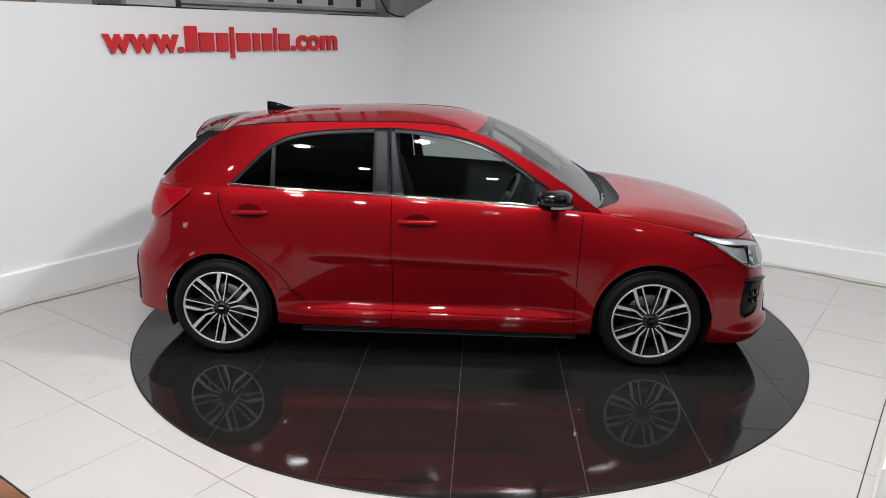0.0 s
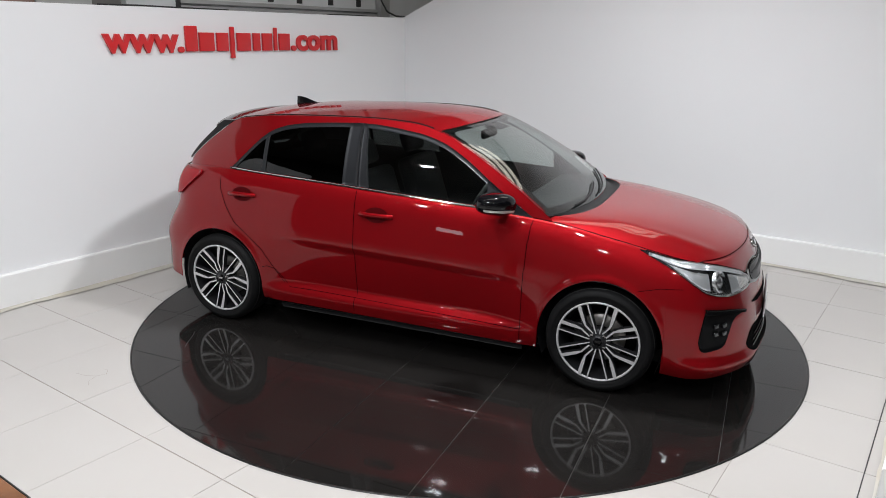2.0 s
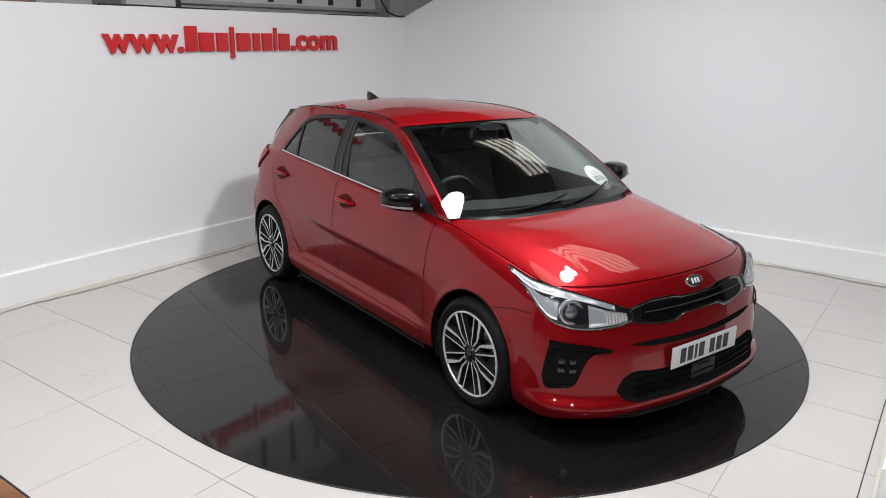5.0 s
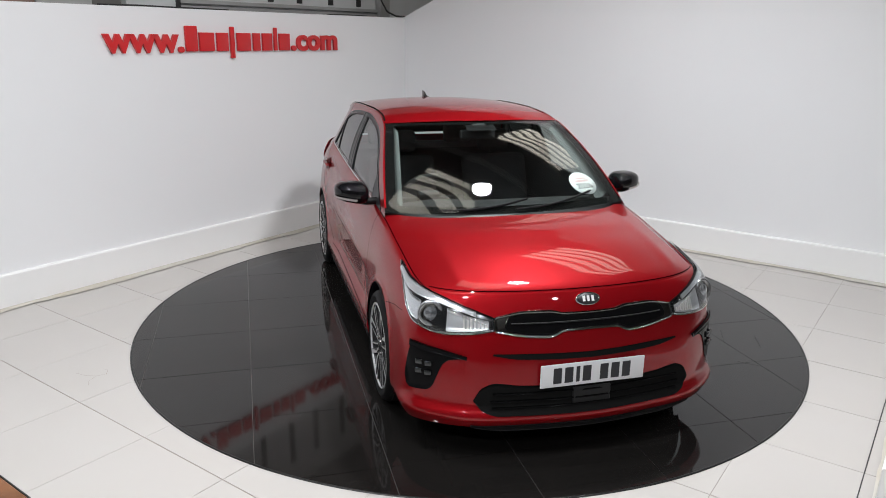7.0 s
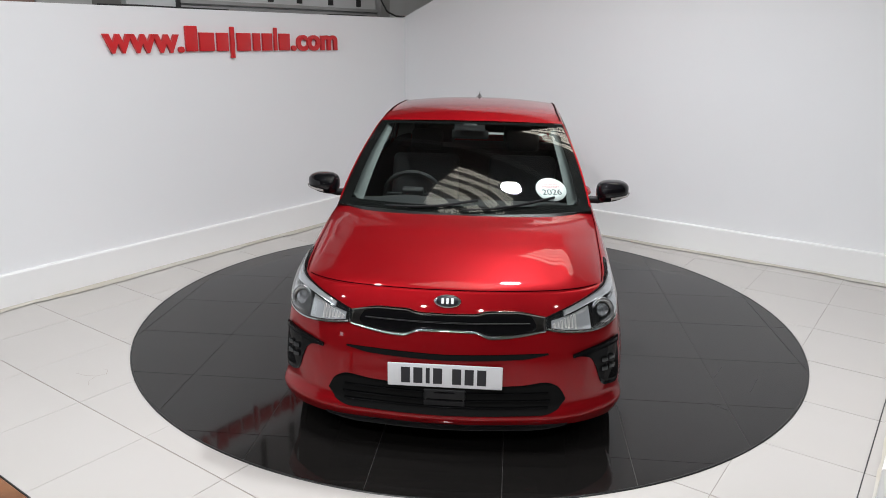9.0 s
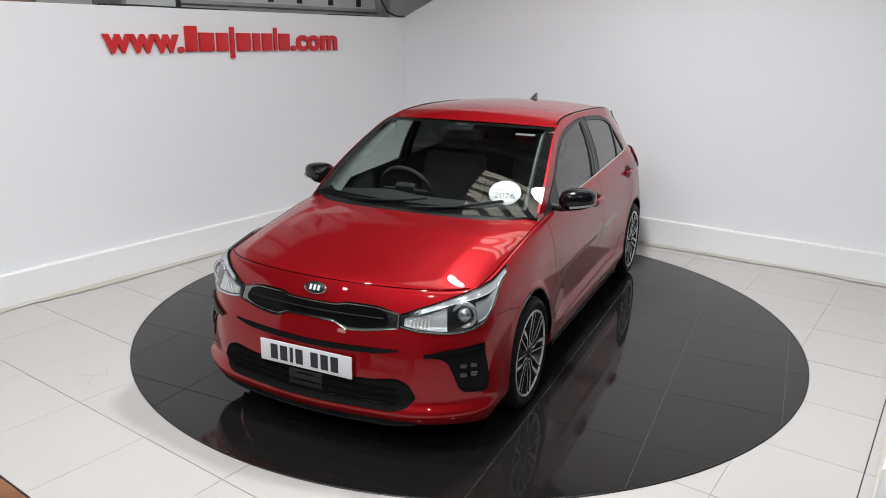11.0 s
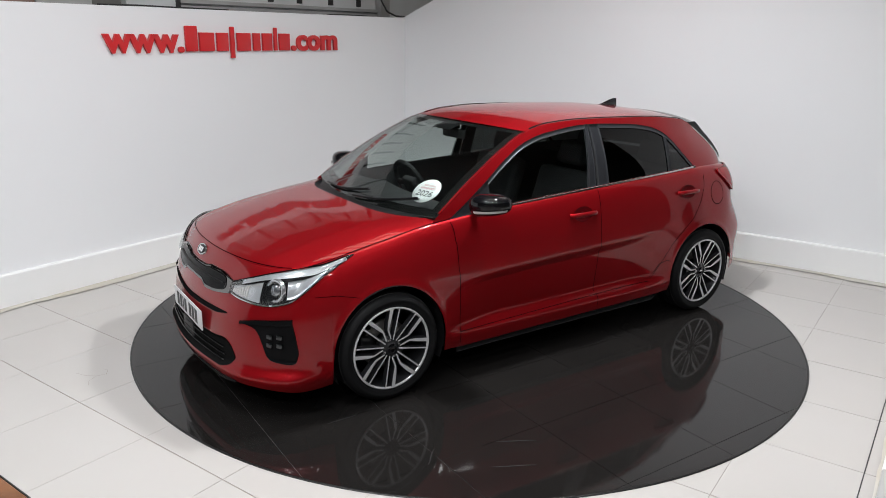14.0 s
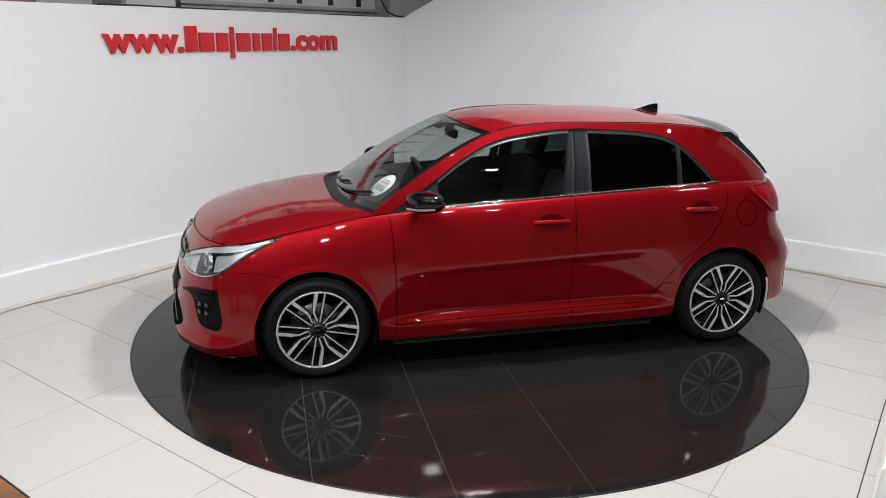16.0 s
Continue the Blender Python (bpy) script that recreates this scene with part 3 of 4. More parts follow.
seam([(0.842, 0.23), (0.842, 0.5), (0.845, 0.75), (0.852, 0.925)])
seam([(-0.25, 0.23), (-0.25, 0.6), (-0.253, 0.99)])
seam([(-0.775, 0.33), (-0.85, 0.43), (-0.937, 0.548), (-1.05, 0.635), (-1.145, 0.707), (-1.215, 0.81), (-1.267, 0.917), (-1.28, 1.0)], n=70)
seam([(-0.74, 0.315), (-0.3, 0.312), (0.3, 0.305), (0.84, 0.298)], 0.004)
seam([(-0.935, 0.43), (-0.90, 0.44), (-0.84, 0.425), (-0.79, 0.37), (-0.74, 0.318)], 0.004)
seam([(1.48, 0.62), (1.60, 0.648), (1.72, 0.655)], 0.0028)
# bonnet shut line, front and sides
hp, hn = [], []
for k in range(81):
    t = -0.93 + 1.86 * k / 80
    a = (t + 1) / 2
    b = 0.055
    fi, fj = a * 72, b * 48
    i0, j0 = int(fi), int(fj)
    c = [Vector(hood_v[(i0 + di) * 49 + j0 + dj]) for di in (0, 1) for dj in (0, 1)]
    u, w = fi - i0, fj - j0
    p = c[0] * (1 - u) * (1 - w) + c[1] * (1 - u) * w + c[2] * u * (1 - w) + c[3] * u * w
    nn = (c[2] - c[0]).cross(c[1] - c[0]).normalized()
    nn = nn if nn.z > 0 else -nn
    hp.append(p + nn * 0.0018)
    hn.append(nn)
strip(hp, hn, 0.0045, "shut_line", M_GAP, both=False)
hp, hn = [], []
for k in range(50):
    s = 3.5 + (6.0 - 3.5) * k / 49
    hp.append(shoulder(s) + Vector((0, 0.002, 0.0015)))
    hn.append(Vector((0, 0.6, 0.8)))
strip(hp, hn, 0.005, "shut_line", M_GAP)

# headlights
M_LAMPRING = mat("bright lamp ring", (0.52, 0.53, 0.55), 0.18, 0.8)
M_LAMPBASE = mat("headlight housing", (0.03, 0.031, 0.033), 0.15, 0.6)
hl_low = curve((1.62, 0.634), (2.0, 0.619), (2.55, 0.611), (3.2, 0.632), (3.7, 0.678), (4.2, 0.760), (4.58, 0.826))
hl_up = curve((1.62, 0.688), (2.1, 0.728), (2.75, 0.768), (3.3, 0.784), (4.0, 0.793), (4.58, 0.830))
lamps_ = lay("headlight", hl_low, hl_up, 1.62, 4.58, 0.003, M_LAMPBASE, label="clear headlight with chrome trim and projector", nu=60, nv=12)
for side, hl in zip((1, -1), lamps_):
    def sub(name, v, fc, material, label=""):
        vs = [(p[0], p[1] * side, p[2]) for p in v]
        return link(name, mesh_of(name, vs, [f if side > 0 else f[::-1] for f in fc], material), hl, label)

    def band(name, lo, hi, s0, s1, off, material, label="", nu=30, nv=4):
        v, fc = grid(lambda a, b: on_shell(s0 + (s1 - s0) * a, lo(s0 + (s1 - s0) * a) + (hi(s0 + (s1 - s0) * a) - lo(s0 + (s1 - s0) * a)) * b, off), nu, nv)
        v, fc = thick(v, fc, nu, nv, lambda i: Vector((0.006, 0.003, 0)))
        return sub(name, v, fc, material, label)

    band("daylight_strip", lambda s: hl_up(s) - 0.026 - 0.008 * smooth(2.2, 3.6, s) + 0.016 * smooth(3.9, 4.46, s), lambda s: hl_up(s) - 0.005, 1.95, 4.46, 0.010, M_LAMPBODY, "pale daytime light strip", 44)
    band("upper_trim", lambda s: hl_up(s) - 0.004, lambda s: hl_up(s) - 0.0005, 1.66, 4.50, 0.013, M_POCKET, "thin black upper trim", 44, 1)
    ind = band("indicator", lambda s: hl_low(s) + 0.014, lambda s: hl_up(s) - 0.034 + 0.012 * max(0, 2.1 - s) / 0.4, 1.72, 2.50, 0.005, M_LAMPBODY, "clear ribbed indicator")
    for k in range(7):
        s0 = 1.75 + 0.066 * k
        rib = band("rib", lambda s: hl_low(s) + 0.018 + 0.004 * (k % 2), lambda s: hl_up(s) - 0.040, s0, s0 + 0.036, 0.012, M_INDICATOR, "", 3, 3)
        rib.parent = ind
    band("outer_reflector", lambda s: hl_low(s) + 0.012 + 0.010 * smooth(3.5, 3.15, s), lambda s: max(hl_low(s) + 0.014, hl_up(s) - 0.048 + 0.020 * smooth(3.6, 4.3, s)), 3.18, 4.36, 0.007, M_LAMPBODY, "chromed outer reflector", 40, 6)
    band("lower_trim", lambda s: hl_low(s) + 0.003, lambda s: hl_low(s) + 0.008, 1.66, 4.1, 0.012, M_CHROME, "thin chrome trim")
    for s_, z_, r_, nm in ((2.86, 0.692, 0.056, "projector"),):
        c = on_shell(s_, z_, 0.004)
        n = (shell_normal(s_, z_) + Vector((0.9, 0, 0))).normalized()
        m = Matrix.Translation(c) @ n.to_track_quat("Y", "Z").to_matrix().to_4x4()
        for nm2, prof, ma in ((nm + "_ring", [(r_ * 1.08, -0.01), (r_ * 1.06, 0.006), (r_, 0.011), (r_ * 0.78, 0.005)], M_LAMPRING), (nm + "_bezel", [(r_ * 0.80, 0.006), (r_ * 0.66, -0.004), (r_ * 0.58, 0.004)], M_DCHROME), (nm + "_lens", [(r_ * 0.60, 0.0), (r_ * 0.54, 0.008), (r_ * 0.36, 0.014), (0.0005, 0.017)], M_LENSEYE)):
            v, fc = lathe(prof, 28)
            sub(nm2, [m @ Vector(p) for p in v], fc, ma)
    v, fc = grid(lambda a, b: on_shell(1.62 + 2.96 * a, hl_low(1.62 + 2.96 * a) + (hl_up(1.62 + 2.96 * a) - hl_low(1.62 + 2.96 * a)) * b, 0.019 - 0.012 * (2 * b - 1) ** 4 - 0.010 * (2 * a - 1) ** 8), 50, 10)
    cover = sub("lens_cover", v, fc, M_CLEAR, "clear plastic lens cover")
    cover.visible_shadow = False

# grille, badge, slot, intake, lip
lay("grille_surround", curve((0, 0.627), (0.45, 0.624), (0.72, 0.600), (1.0, 0.603), (1.62, 0.628)), curve((0, 0.702), (0.45, 0.704), (0.70, 0.716), (1.1, 0.715), (1.62, 0.690)), 0, 1.62, 0.006, M_DCHROME, label="smoked chrome grille surround", joined=True)
grille = lay("grille", curve((0, 0.638), (0.45, 0.635), (0.72, 0.614), (1.0, 0.616), (1.40, 0.634), (1.46, 0.65)), curve((0, 0.692), (0.45, 0.694), (0.70, 0.704), (1.1, 0.703), (1.38, 0.692), (1.46, 0.66)), 0, 1.46, 0.009, M_POCKET, label="gloss black grille insert", joined=True)[0]
lay("grille_bar", curve((0, 0.662), (1.4, 0.662)), curve((0, 0.667), (1.4, 0.665)), 0, 1.36, 0.016, M_SATIN, grille, joined=True, nv=1)
lay("bumper_slot", curve((0, 0.502), (1.2, 0.510), (1.66, 0.530)), curve((0, 0.528), (1.2, 0.534), (1.66, 0.536)), 0, 1.66, 0.004, M_PRINT, label="black slot under the grille", joined=True)
intake = lay("lower_intake", curve((0, 0.250), (1.5, 0.252), (1.82, 0.272), (1.98, 0.315)), curve((0, 0.378), (1.2, 0.388), (1.62, 0.402), (1.84, 0.380), (1.98, 0.322)), 0, 1.98, 0.003, M_PRINT, label="black plastic lower intake mesh", joined=True)[0]
for k in range(3):
    z0 = 0.278 + 0.036 * k
    e = 1.60 + 0.10 * math.sin(math.pi * (k + 0.8) / 3.6)
    lay("slat", lambda s, z0=z0: z0, lambda s, z0=z0: z0 + 0.008, 0, e, 0.010, M_POCKET, intake, joined=True, nv=1, nu=24, deep=0.012)
bm = boxes(((2.085, -0.095, 0.285), (2.122, 0.095, 0.368)), bevel=0.006)
part("radar_cover", bm, M_SATIN, intake, "flat dark sensor cover")
lay("front_lip", curve((0, 0.164), (1.4, 0.166), (2.0, 0.190)), lambda s: 0.204, 0, 2.0, 0.004, M_SATIN, label="black lower lip", joined=True, nv=3)
fog_low = curve((2.12, 0.512), (2.40, 0.500), (2.52, 0.478), (2.62, 0.425), (2.74, 0.356), (2.86, 0.338), (3.30, 0.326), (3.42, 0.334), (3.50, 0.375))
fog_up = curve((2.12, 0.522), (2.5, 0.540), (3.0, 0.553), (3.22, 0.556), (3.31, 0.546), (3.42, 0.48), (3.50, 0.395))
pockets = lay("fog_pocket", fog_low, fog_up, 2.12, 3.50, 0.004, M_POCKET, label="gloss black fog lamp pocket", nu=50)
lay("pocket_fin", curve((2.10, 0.508), (2.6, 0.522), (3.3, 0.53)), curve((2.10, 0.522), (2.6, 0.545), (3.3, 0.558)), 2.10, 3.34, 0.014, M_POCKET, label="satin black fin", nv=3)
for side, pk in zip((1, -1), pockets):
    for s_ in (2.80, 3.02):
        for z_ in (0.425, 0.468):
            c = on_shell(s_, z_, 0.009)
            bm = bmesh.new()
            nn = shell_normal(s_, z_) + Vector((0.6, 0, 0))
            m = Matrix.Translation((c.x, c.y * side, c.z)) @ Vector((nn.x, nn.y * side, nn.z)).to_track_quat("X", "Z").to_matrix().to_4x4()
            box(bm, (-0.008, -0.017, -0.013), (0.008, 0.017, 0.013), m, 0.005)
            part("led_lamp", bm, M_FOGLENS, pk, "square clear lamp")
NOSE = on_shell(0, 0.752, 0.004)
tilt = Matrix.Translation(NOSE) @ shell_normal(0, 0.75).to_track_quat("X", "Z").to_matrix().to_4x4()
v, fc = lathe([(0.0005, 0.006), (0.85, 0.006), (0.95, 0.008), (1.0, 0.004), (1.0, -0.004)], 40)
link("badge", mesh_of("badge", [tilt @ Vector((p[1], p[0] * 0.062, p[2] * 0.031)) for p in v], fc, M_CHROME), car, "oval chrome badge")
v, fc = lathe([(0.0005, 0.0095), (0.80, 0.0085), (0.80, 0.005)], 40)
link("badge_field", mesh_of("badge_field", [tilt @ Vector((p[1], p[0] * 0.062, p[2] * 0.031)) for p in v], fc, M_INK), car, "black oval badge field")
for y in (-0.022, 0.0, 0.022):
    part("badge_mark", boxes(((0.008, y - 0.006, -0.013), (0.0115, y + 0.006, 0.013)), m=tilt), M_STICKER, car)

# number plate with plain bars
plate = part("number_plate", boxes(((2.112, -0.26, 0.379), (2.120, 0.26, 0.491)), bevel=0.004), M_PLATE, car, "white plate with dark plain bars")
x = -0.198
for k in range(7):
    w = 0.018 if k == 2 else 0.041
    if k == 4:
        x += 0.030
    part("bar", boxes(((2.1195, x, 0.397), (2.1212, x + w, 0.473))), M_INK, plate)
    x += w + 0.0152

# glazing: panes, pillars, seals
def pane(x0, x1, material, name, label, lo=0.010, hi=0.020, nu=30):
    v, fc = between(lambda x: belt_z(x) + lo, lambda x: frame_top(x) - hi, x0, x1, nu, 12, -0.006)
    body_part(name, v, fc, material, car, label, True)


pane(-0.25, 0.80, M_GLASS, "front_side_window", "lightly tinted front door glass")
pane(-0.975, -0.35, M_PRIVACY, "rear_side_window", "dark privacy glass")
pane(-1.205, -0.955, M_PRIVACY, "quarter_window", "dark privacy quarter glass")


def pillar(name, lb, lt, rb, rt, off, material, label=""):
    def f(a, b):
        x0, x1 = lb + (lt - lb) * b, rb + (rt - rb) * b
        x = x0 + (x1 - x0) * a
        return flank(x, belt_z(x) + 0.004 + (frame_top(x) - belt_z(x) - 0.004) * b, off)

    v, fc = grid(f, 4, 14)
    v, fc = thick(v, fc, 4, 14, lambda i: Vector((0, 0.012, 0)))
    return body_part(name, v, fc, material, car, label, True)


pillar("door_pillar", -0.368, -0.372, -0.258, -0.283, 0.002, M_PILLAR, "satin black door pillar")
pillar("door_pillar", -0.252, -0.277, -0.180, -0.252, 0.002, M_PILLAR, "satin black door pillar")
pillar("window_divider", -0.980, -0.975, -0.952, -0.950, 0.001, M_PILLAR)
v, fc = between(lambda x: max(belt_z(x), frame_top(x) - 0.026), frame_top, -1.226, 0.86, 120, 2, 0.0015)
v, fc = thick(v, fc, 120, 2, lambda i: Vector((0, 0.010, 0.004)))
body_part("window_frame", v, fc, M_PILLAR, car, "satin black window frame", True)
v, fc = between(lambda x: belt_z(x) + 0.002, lambda x: belt_z(x) + 0.014, -1.235, 0.66, 80, 2, 0.004)
v, fc = thick(v, fc, 80, 2, lambda i: Vector((0, 0.008, 0)))
body_part("belt_moulding", v, fc, M_CHROME, car, "bright chrome belt moulding", True)
v, fc = between(lambda x: belt_z(x) + 0.002, lambda x: max(frame_top(x) - 0.004, belt_z(x) + 0.003), 0.575, 0.86, 24, 6, 0.003)
v, fc = thick(v, fc, 24, 6, lambda i: Vector((0, 0.010, 0)))
body_part("mirror_sail", v, fc, M_PILLAR, car, "black triangular mirror sail", True)

# windscreen surround, cowl, wipers
v, fc = grid(lambda a, b: screen_bottom(a).lerp(cowl(a), b) + Vector((0, 0, -0.004 - 0.020 * math.sin(math.pi * b))), 40, 6)
body_part("cowl_panel", v, fc, M_SATIN, car, "black plastic cowl under the windscreen")


def screen_at(a, b, off=0.0):
    fi, fj = a * 48, b * 40
    i0, j0 = min(int(fi), 47), min(int(fj), 39)
    c = [Vector(screen_v[(i0 + di) * 41 + j0 + dj]) for di in (0, 1) for dj in (0, 1)]
    u, w = fi - i0, fj - j0
    p = c[0] * (1 - u) * (1 - w) + c[1] * (1 - u) * w + c[2] * u * (1 - w) + c[3] * u * w
    n = (c[2] - c[0]).cross(c[1] - c[0]).normalized()
    n = n if n.z > 0 else -n
    return p + n * off, n


def screen_band(name, a0, a1, b0, b1, off, material, label=""):
    v, fc = grid(lambda a, b: screen_at(a0 + (a1 - a0) * a, b0 + (b1 - b0) * b, off)[0], 30, 30)
    return body_part(name, v, fc, material, windscreen, label)


for args in ((0, 1, 0.0, 0.055), (0, 1, 0.94, 1.0), (0.006, 0.046, 0.05, 0.945), (0.954, 0.994, 0.05, 0.945)):
    screen_band("glass_border", *args, -0.003, M_PRINT, "black printed glass border")
for a0, a1 in ((0.0, 0.007), (0.993, 1.0)):
    screen_band("screen_pillar", a0, a1, 0.0, 0.97, 0.004, M_RED, "red windscreen pillar")
for a0, side in ((0.046, 1), (0.954, -1)):
    for nm, shift, ma in (("screen_pillar_trim", 0.0, M_TRIM), ("pillar_backing", 0.004, M_PRINT)):
        v, fc = grid(lambda a, b: screen_at(a0 + 0.022 * a * side, 0.06 + 0.84 * b, -0.010 - (0.030 + 0.045 * b) * a)[0] + Vector((0, shift * side, 0)), 2, 24)
        v, fc = thick(v, fc, 2, 24, lambda i: Vector((0, 0.001 * side, 0)))
        body_part(nm, v, fc, ma, car, "pale inner windscreen pillar trim" if ma is M_TRIM else "")
screen_band("sensor_housing", 0.42, 0.58, 0.05, 0.16, -0.006, M_SATIN, "black sensor housing")
for a0, a1, b0, b1 in ((0.80, 0.44, 0.985, 0.905), (0.50, 0.14, 0.985, 0.885)):
    path = [screen_at(a0 + (a1 - a0) * k / 12, b0 + (b1 - b0) * k / 12 + 0.02 * math.sin(math.pi * k / 12), 0.016)[0] for k in range(13)]
    wiper = part("wiper", tube(path, 0.006, 6), M_SATIN, car, "black wiper")
    part("wiper_blade", tube([p + Vector((-0.012, 0, -0.008)) for p in path[3:]], 0.004, 5), M_CABLE, wiper)


# round sticker inside the screen, with lettering
def text_mesh(body, size, name, material, extrude=0.0, align="CENTER", bold=0.0):
    cu = bpy.data.curves.new(name, "FONT")
    cu.body, cu.size, cu.align_x, cu.extrude, cu.offset = body, size, align, extrude, bold
    ob = bpy.data.objects.new(name, cu)
    scene.collection.objects.link(ob)
    me = bpy.data.meshes.new_from_object(ob.evaluated_get(bpy.context.evaluated_depsgraph_get()))
    bpy.data.objects.remove(ob)
    me.materials.clear()
    me.materials.append(material)
    return me


SA, SB = 0.145, 0.80
c, n = screen_at(SA, SB, -0.005)
xa = (screen_at(SA - 0.05, SB)[0] - screen_at(SA + 0.05, SB)[0]).normalized()
ya = n.cross(xa).normalized()
SM = Matrix((xa, ya, n)).transposed().to_4x4()
SM.translation = c
v, fc = lathe([(0.0003, 0.0), (0.5, 0.0), (1.0, 0.0), (1.0, -0.001)], 40)
sticker = link("sticker", mesh_of("sticker", [SM @ Vector((p[0] * 0.092, p[2] * 0.092, p[1])) for p in v], fc, M_STICKER), car, "round white sticker with lettering")
for body, size, y, ma in (("2026", 0.060, -0.042, M_INK), ("WARRANTY", 0.020, 0.012, M_PINK), ("THIS CAR HAS", 0.014, 0.036, M_PINK)):
    ob = link("lettering", text_mesh(body, size, "lettering", ma, 0.0, bold=0.0006), sticker)
    ob.matrix_basis = SM @ Matrix.Translation((0, y, 0.0012))

# mirrors, handles, flap, aerial, spoiler, tail lamps
def door_mirror(side, parent):
    def f(a, b):
        th, ph = 2 * math.pi * a, math.pi * (b - 0.5)
        e = lambda q, k: math.copysign(abs(q) ** k, q)
        X, Y, Z = e(math.cos(ph), 0.7) * e(math.cos(th), 0.75), e(math.cos(ph), 0.7) * e(math.sin(th), 0.75), e(math.sin(ph), 0.75)
        taper = 1 - 0.26 * (Y + 1) / 2
        return ((0.680 + X * 0.114 * taper - 0.03 * Y * 0.6), (0.888 + Y * 0.098) * side, 1.022 + Z * 0.070 * taper + 0.008 * Y)

    v, fc = grid(f, 32, 18)
    shell_ = link("door_mirror", mesh_of("door_mirror", v, fc if side < 0 else [q[::-1] for q in fc], M_BLACK), parent, "gloss black door mirror")
    v, fc = grid(lambda a, b: (lambda p: (p[0] + 0.007, p[1] + 0.007 * side, p[2] - 0.002))(f(-0.03 + 0.30 * a, 0.34 + 0.085 * b)), 16, 3)
    link("indicator_strip", mesh_of("indicator_strip", v, fc, M_INDICATOR), shell_, "bright indicator strip")
    part("mirror_arm", tube([(0.70, 0.735 * side, 0.968), (0.70, 0.80 * side, 0.965), (0.692, 0.86 * side, 0.975)], 0.022, 10), M_SATIN, shell_)


for side in (1, -1):
    door_mirror(side, car)


def handle(x, z, parents):
    for side, door in zip((1, -1), parents):
        s = s_at(x)
        c, n = shell(s, z), shell_normal(s, z)
        path = []
        for k in range(13):
            q = k / 12 * 2 - 1
            p = shell(s_at(x + 0.105 * q), z) + n * (0.024 * (1 - q**6) + 0.002)
            path.append((p.x, p.y * side, p.z))
        bm = tube(path, 0.0145, 10)
        part("handle", bm, M_RED, door, "body-coloured pull handle")
        v, fc = grid(lambda a, b: (lambda p: (p.x, p.y * side, p.z))(shell(s_at(x + 0.078 * b * math.cos(6.28319 * a)), z + 0.002 + 0.046 * b * math.sin(6.28319 * a)) + n * (0.0015 + 0.004 * b**6)), 28, 5)
        link("handle_cup", mesh_of("handle_cup", v, fc if side > 0 else [q[::-1] for q in fc], M_CUP_SHADE), door, "handle cup with its hollow's shade painted dark red")


# Darker than the body red: the hollow's shade is put into the colour.
M_CUP_SHADE = mat("cup shade red", (0.10, 0.002, 0.004), 0.45, 0.3, Specular_IOR_Level=0.1)
handle(-0.10, 0.858, front_doors)
handle(-1.075, 0.895, rear_doors)
sl = s_at(-0.188)
lk = shell(sl, 0.860) + shell_normal(sl, 0.860) * 0.020
v, fc = lathe([(0.0005, 0.006), (0.008, 0.006), (0.010, 0.003), (0.010, -0.016)], 16)
link("door_lock", mesh_of("door_lock", [(lk.x + p[0], -lk.y - p[1], lk.z + p[2]) for p in v], fc, M_CHROME), front_doors[1], "small chrome door lock")

pts, nor = [], []
for k in range(49):
    a = 2 * math.pi * k / 48
    s = s_at(-1.425 + 0.078 * math.cos(a))
    z = 0.858 + 0.080 * math.sin(a)
    nor.append(shell_normal(s, z))
    pts.append(shell(s, z) + nor[-1] * 0.0015)
strip(pts, nor, 0.0045, "fuel_flap_line", M_GAP, both=False)


roof_mid = curve(*[(roof_v[24 * 61 + j][0], roof_v[24 * 61 + j][2]) for j in range(0, 61, 2)])


def fin(a, b):
    x = -0.985 - 0.20 * a
    h = 0.058 * smooth(0, 1, a) ** 0.9
    w = 0.026 * math.sin(math.pi * min(a * 0.9 + 0.06, 1)) + 0.003
    t = 2 * b - 1
    k = 1 - abs(t)
    return (x, t * w * (1 - 0.75 * k), roof_mid(x) + 0.001 + h * k**0.8)


v, fc = grid(fin, 20, 12)
v, fc = thick(v, fc, 20, 12, lambda i: Vector((0, 0, 0.012)))
body_part("aerial", v, fc, M_BLACK, car, "black shark-fin aerial")


def spoiler(a, b):
    t = 2 * a - 1
    e = roof_rear(a)
    tail_x, tail_z = -1.475 - 0.060 * (1 - t * t), 1.295 + 0.068 * (1 - t * t) ** 0.7
    y = e.y * (1 - 0.04 * b)
    return Vector((e.x + (tail_x - e.x) * b, y, e.z + (tail_z - e.z) * b + 0.012 * math.sin(math.pi * b) + 0.003))


v, fc = grid(spoiler, 40, 10)
v, fc = thick(v, fc, 40, 10, lambda i: Vector((-0.012 * (i % 11) / 10, 0, 0.014 + 0.018 * math.sin(math.pi * (i % 11) / 10 * 0.8))))
body_part("spoiler", v, fc, M_BLACK, car, "gloss black roof spoiler")
v, fc = grid(lambda a, b: (lambda p: Vector((p.x, p.y + 0.001, p.z)) + Vector((-0.026 - 0.075 * (1 - a), -0.010, -0.004)) * b)(rail(-1.29 - 0.37 * a) + Vector((0, 0.002, 0.002))), 24, 3)
body_part("tailgate_edge", v, fc, M_SATIN, car, "black tailgate edge", True)

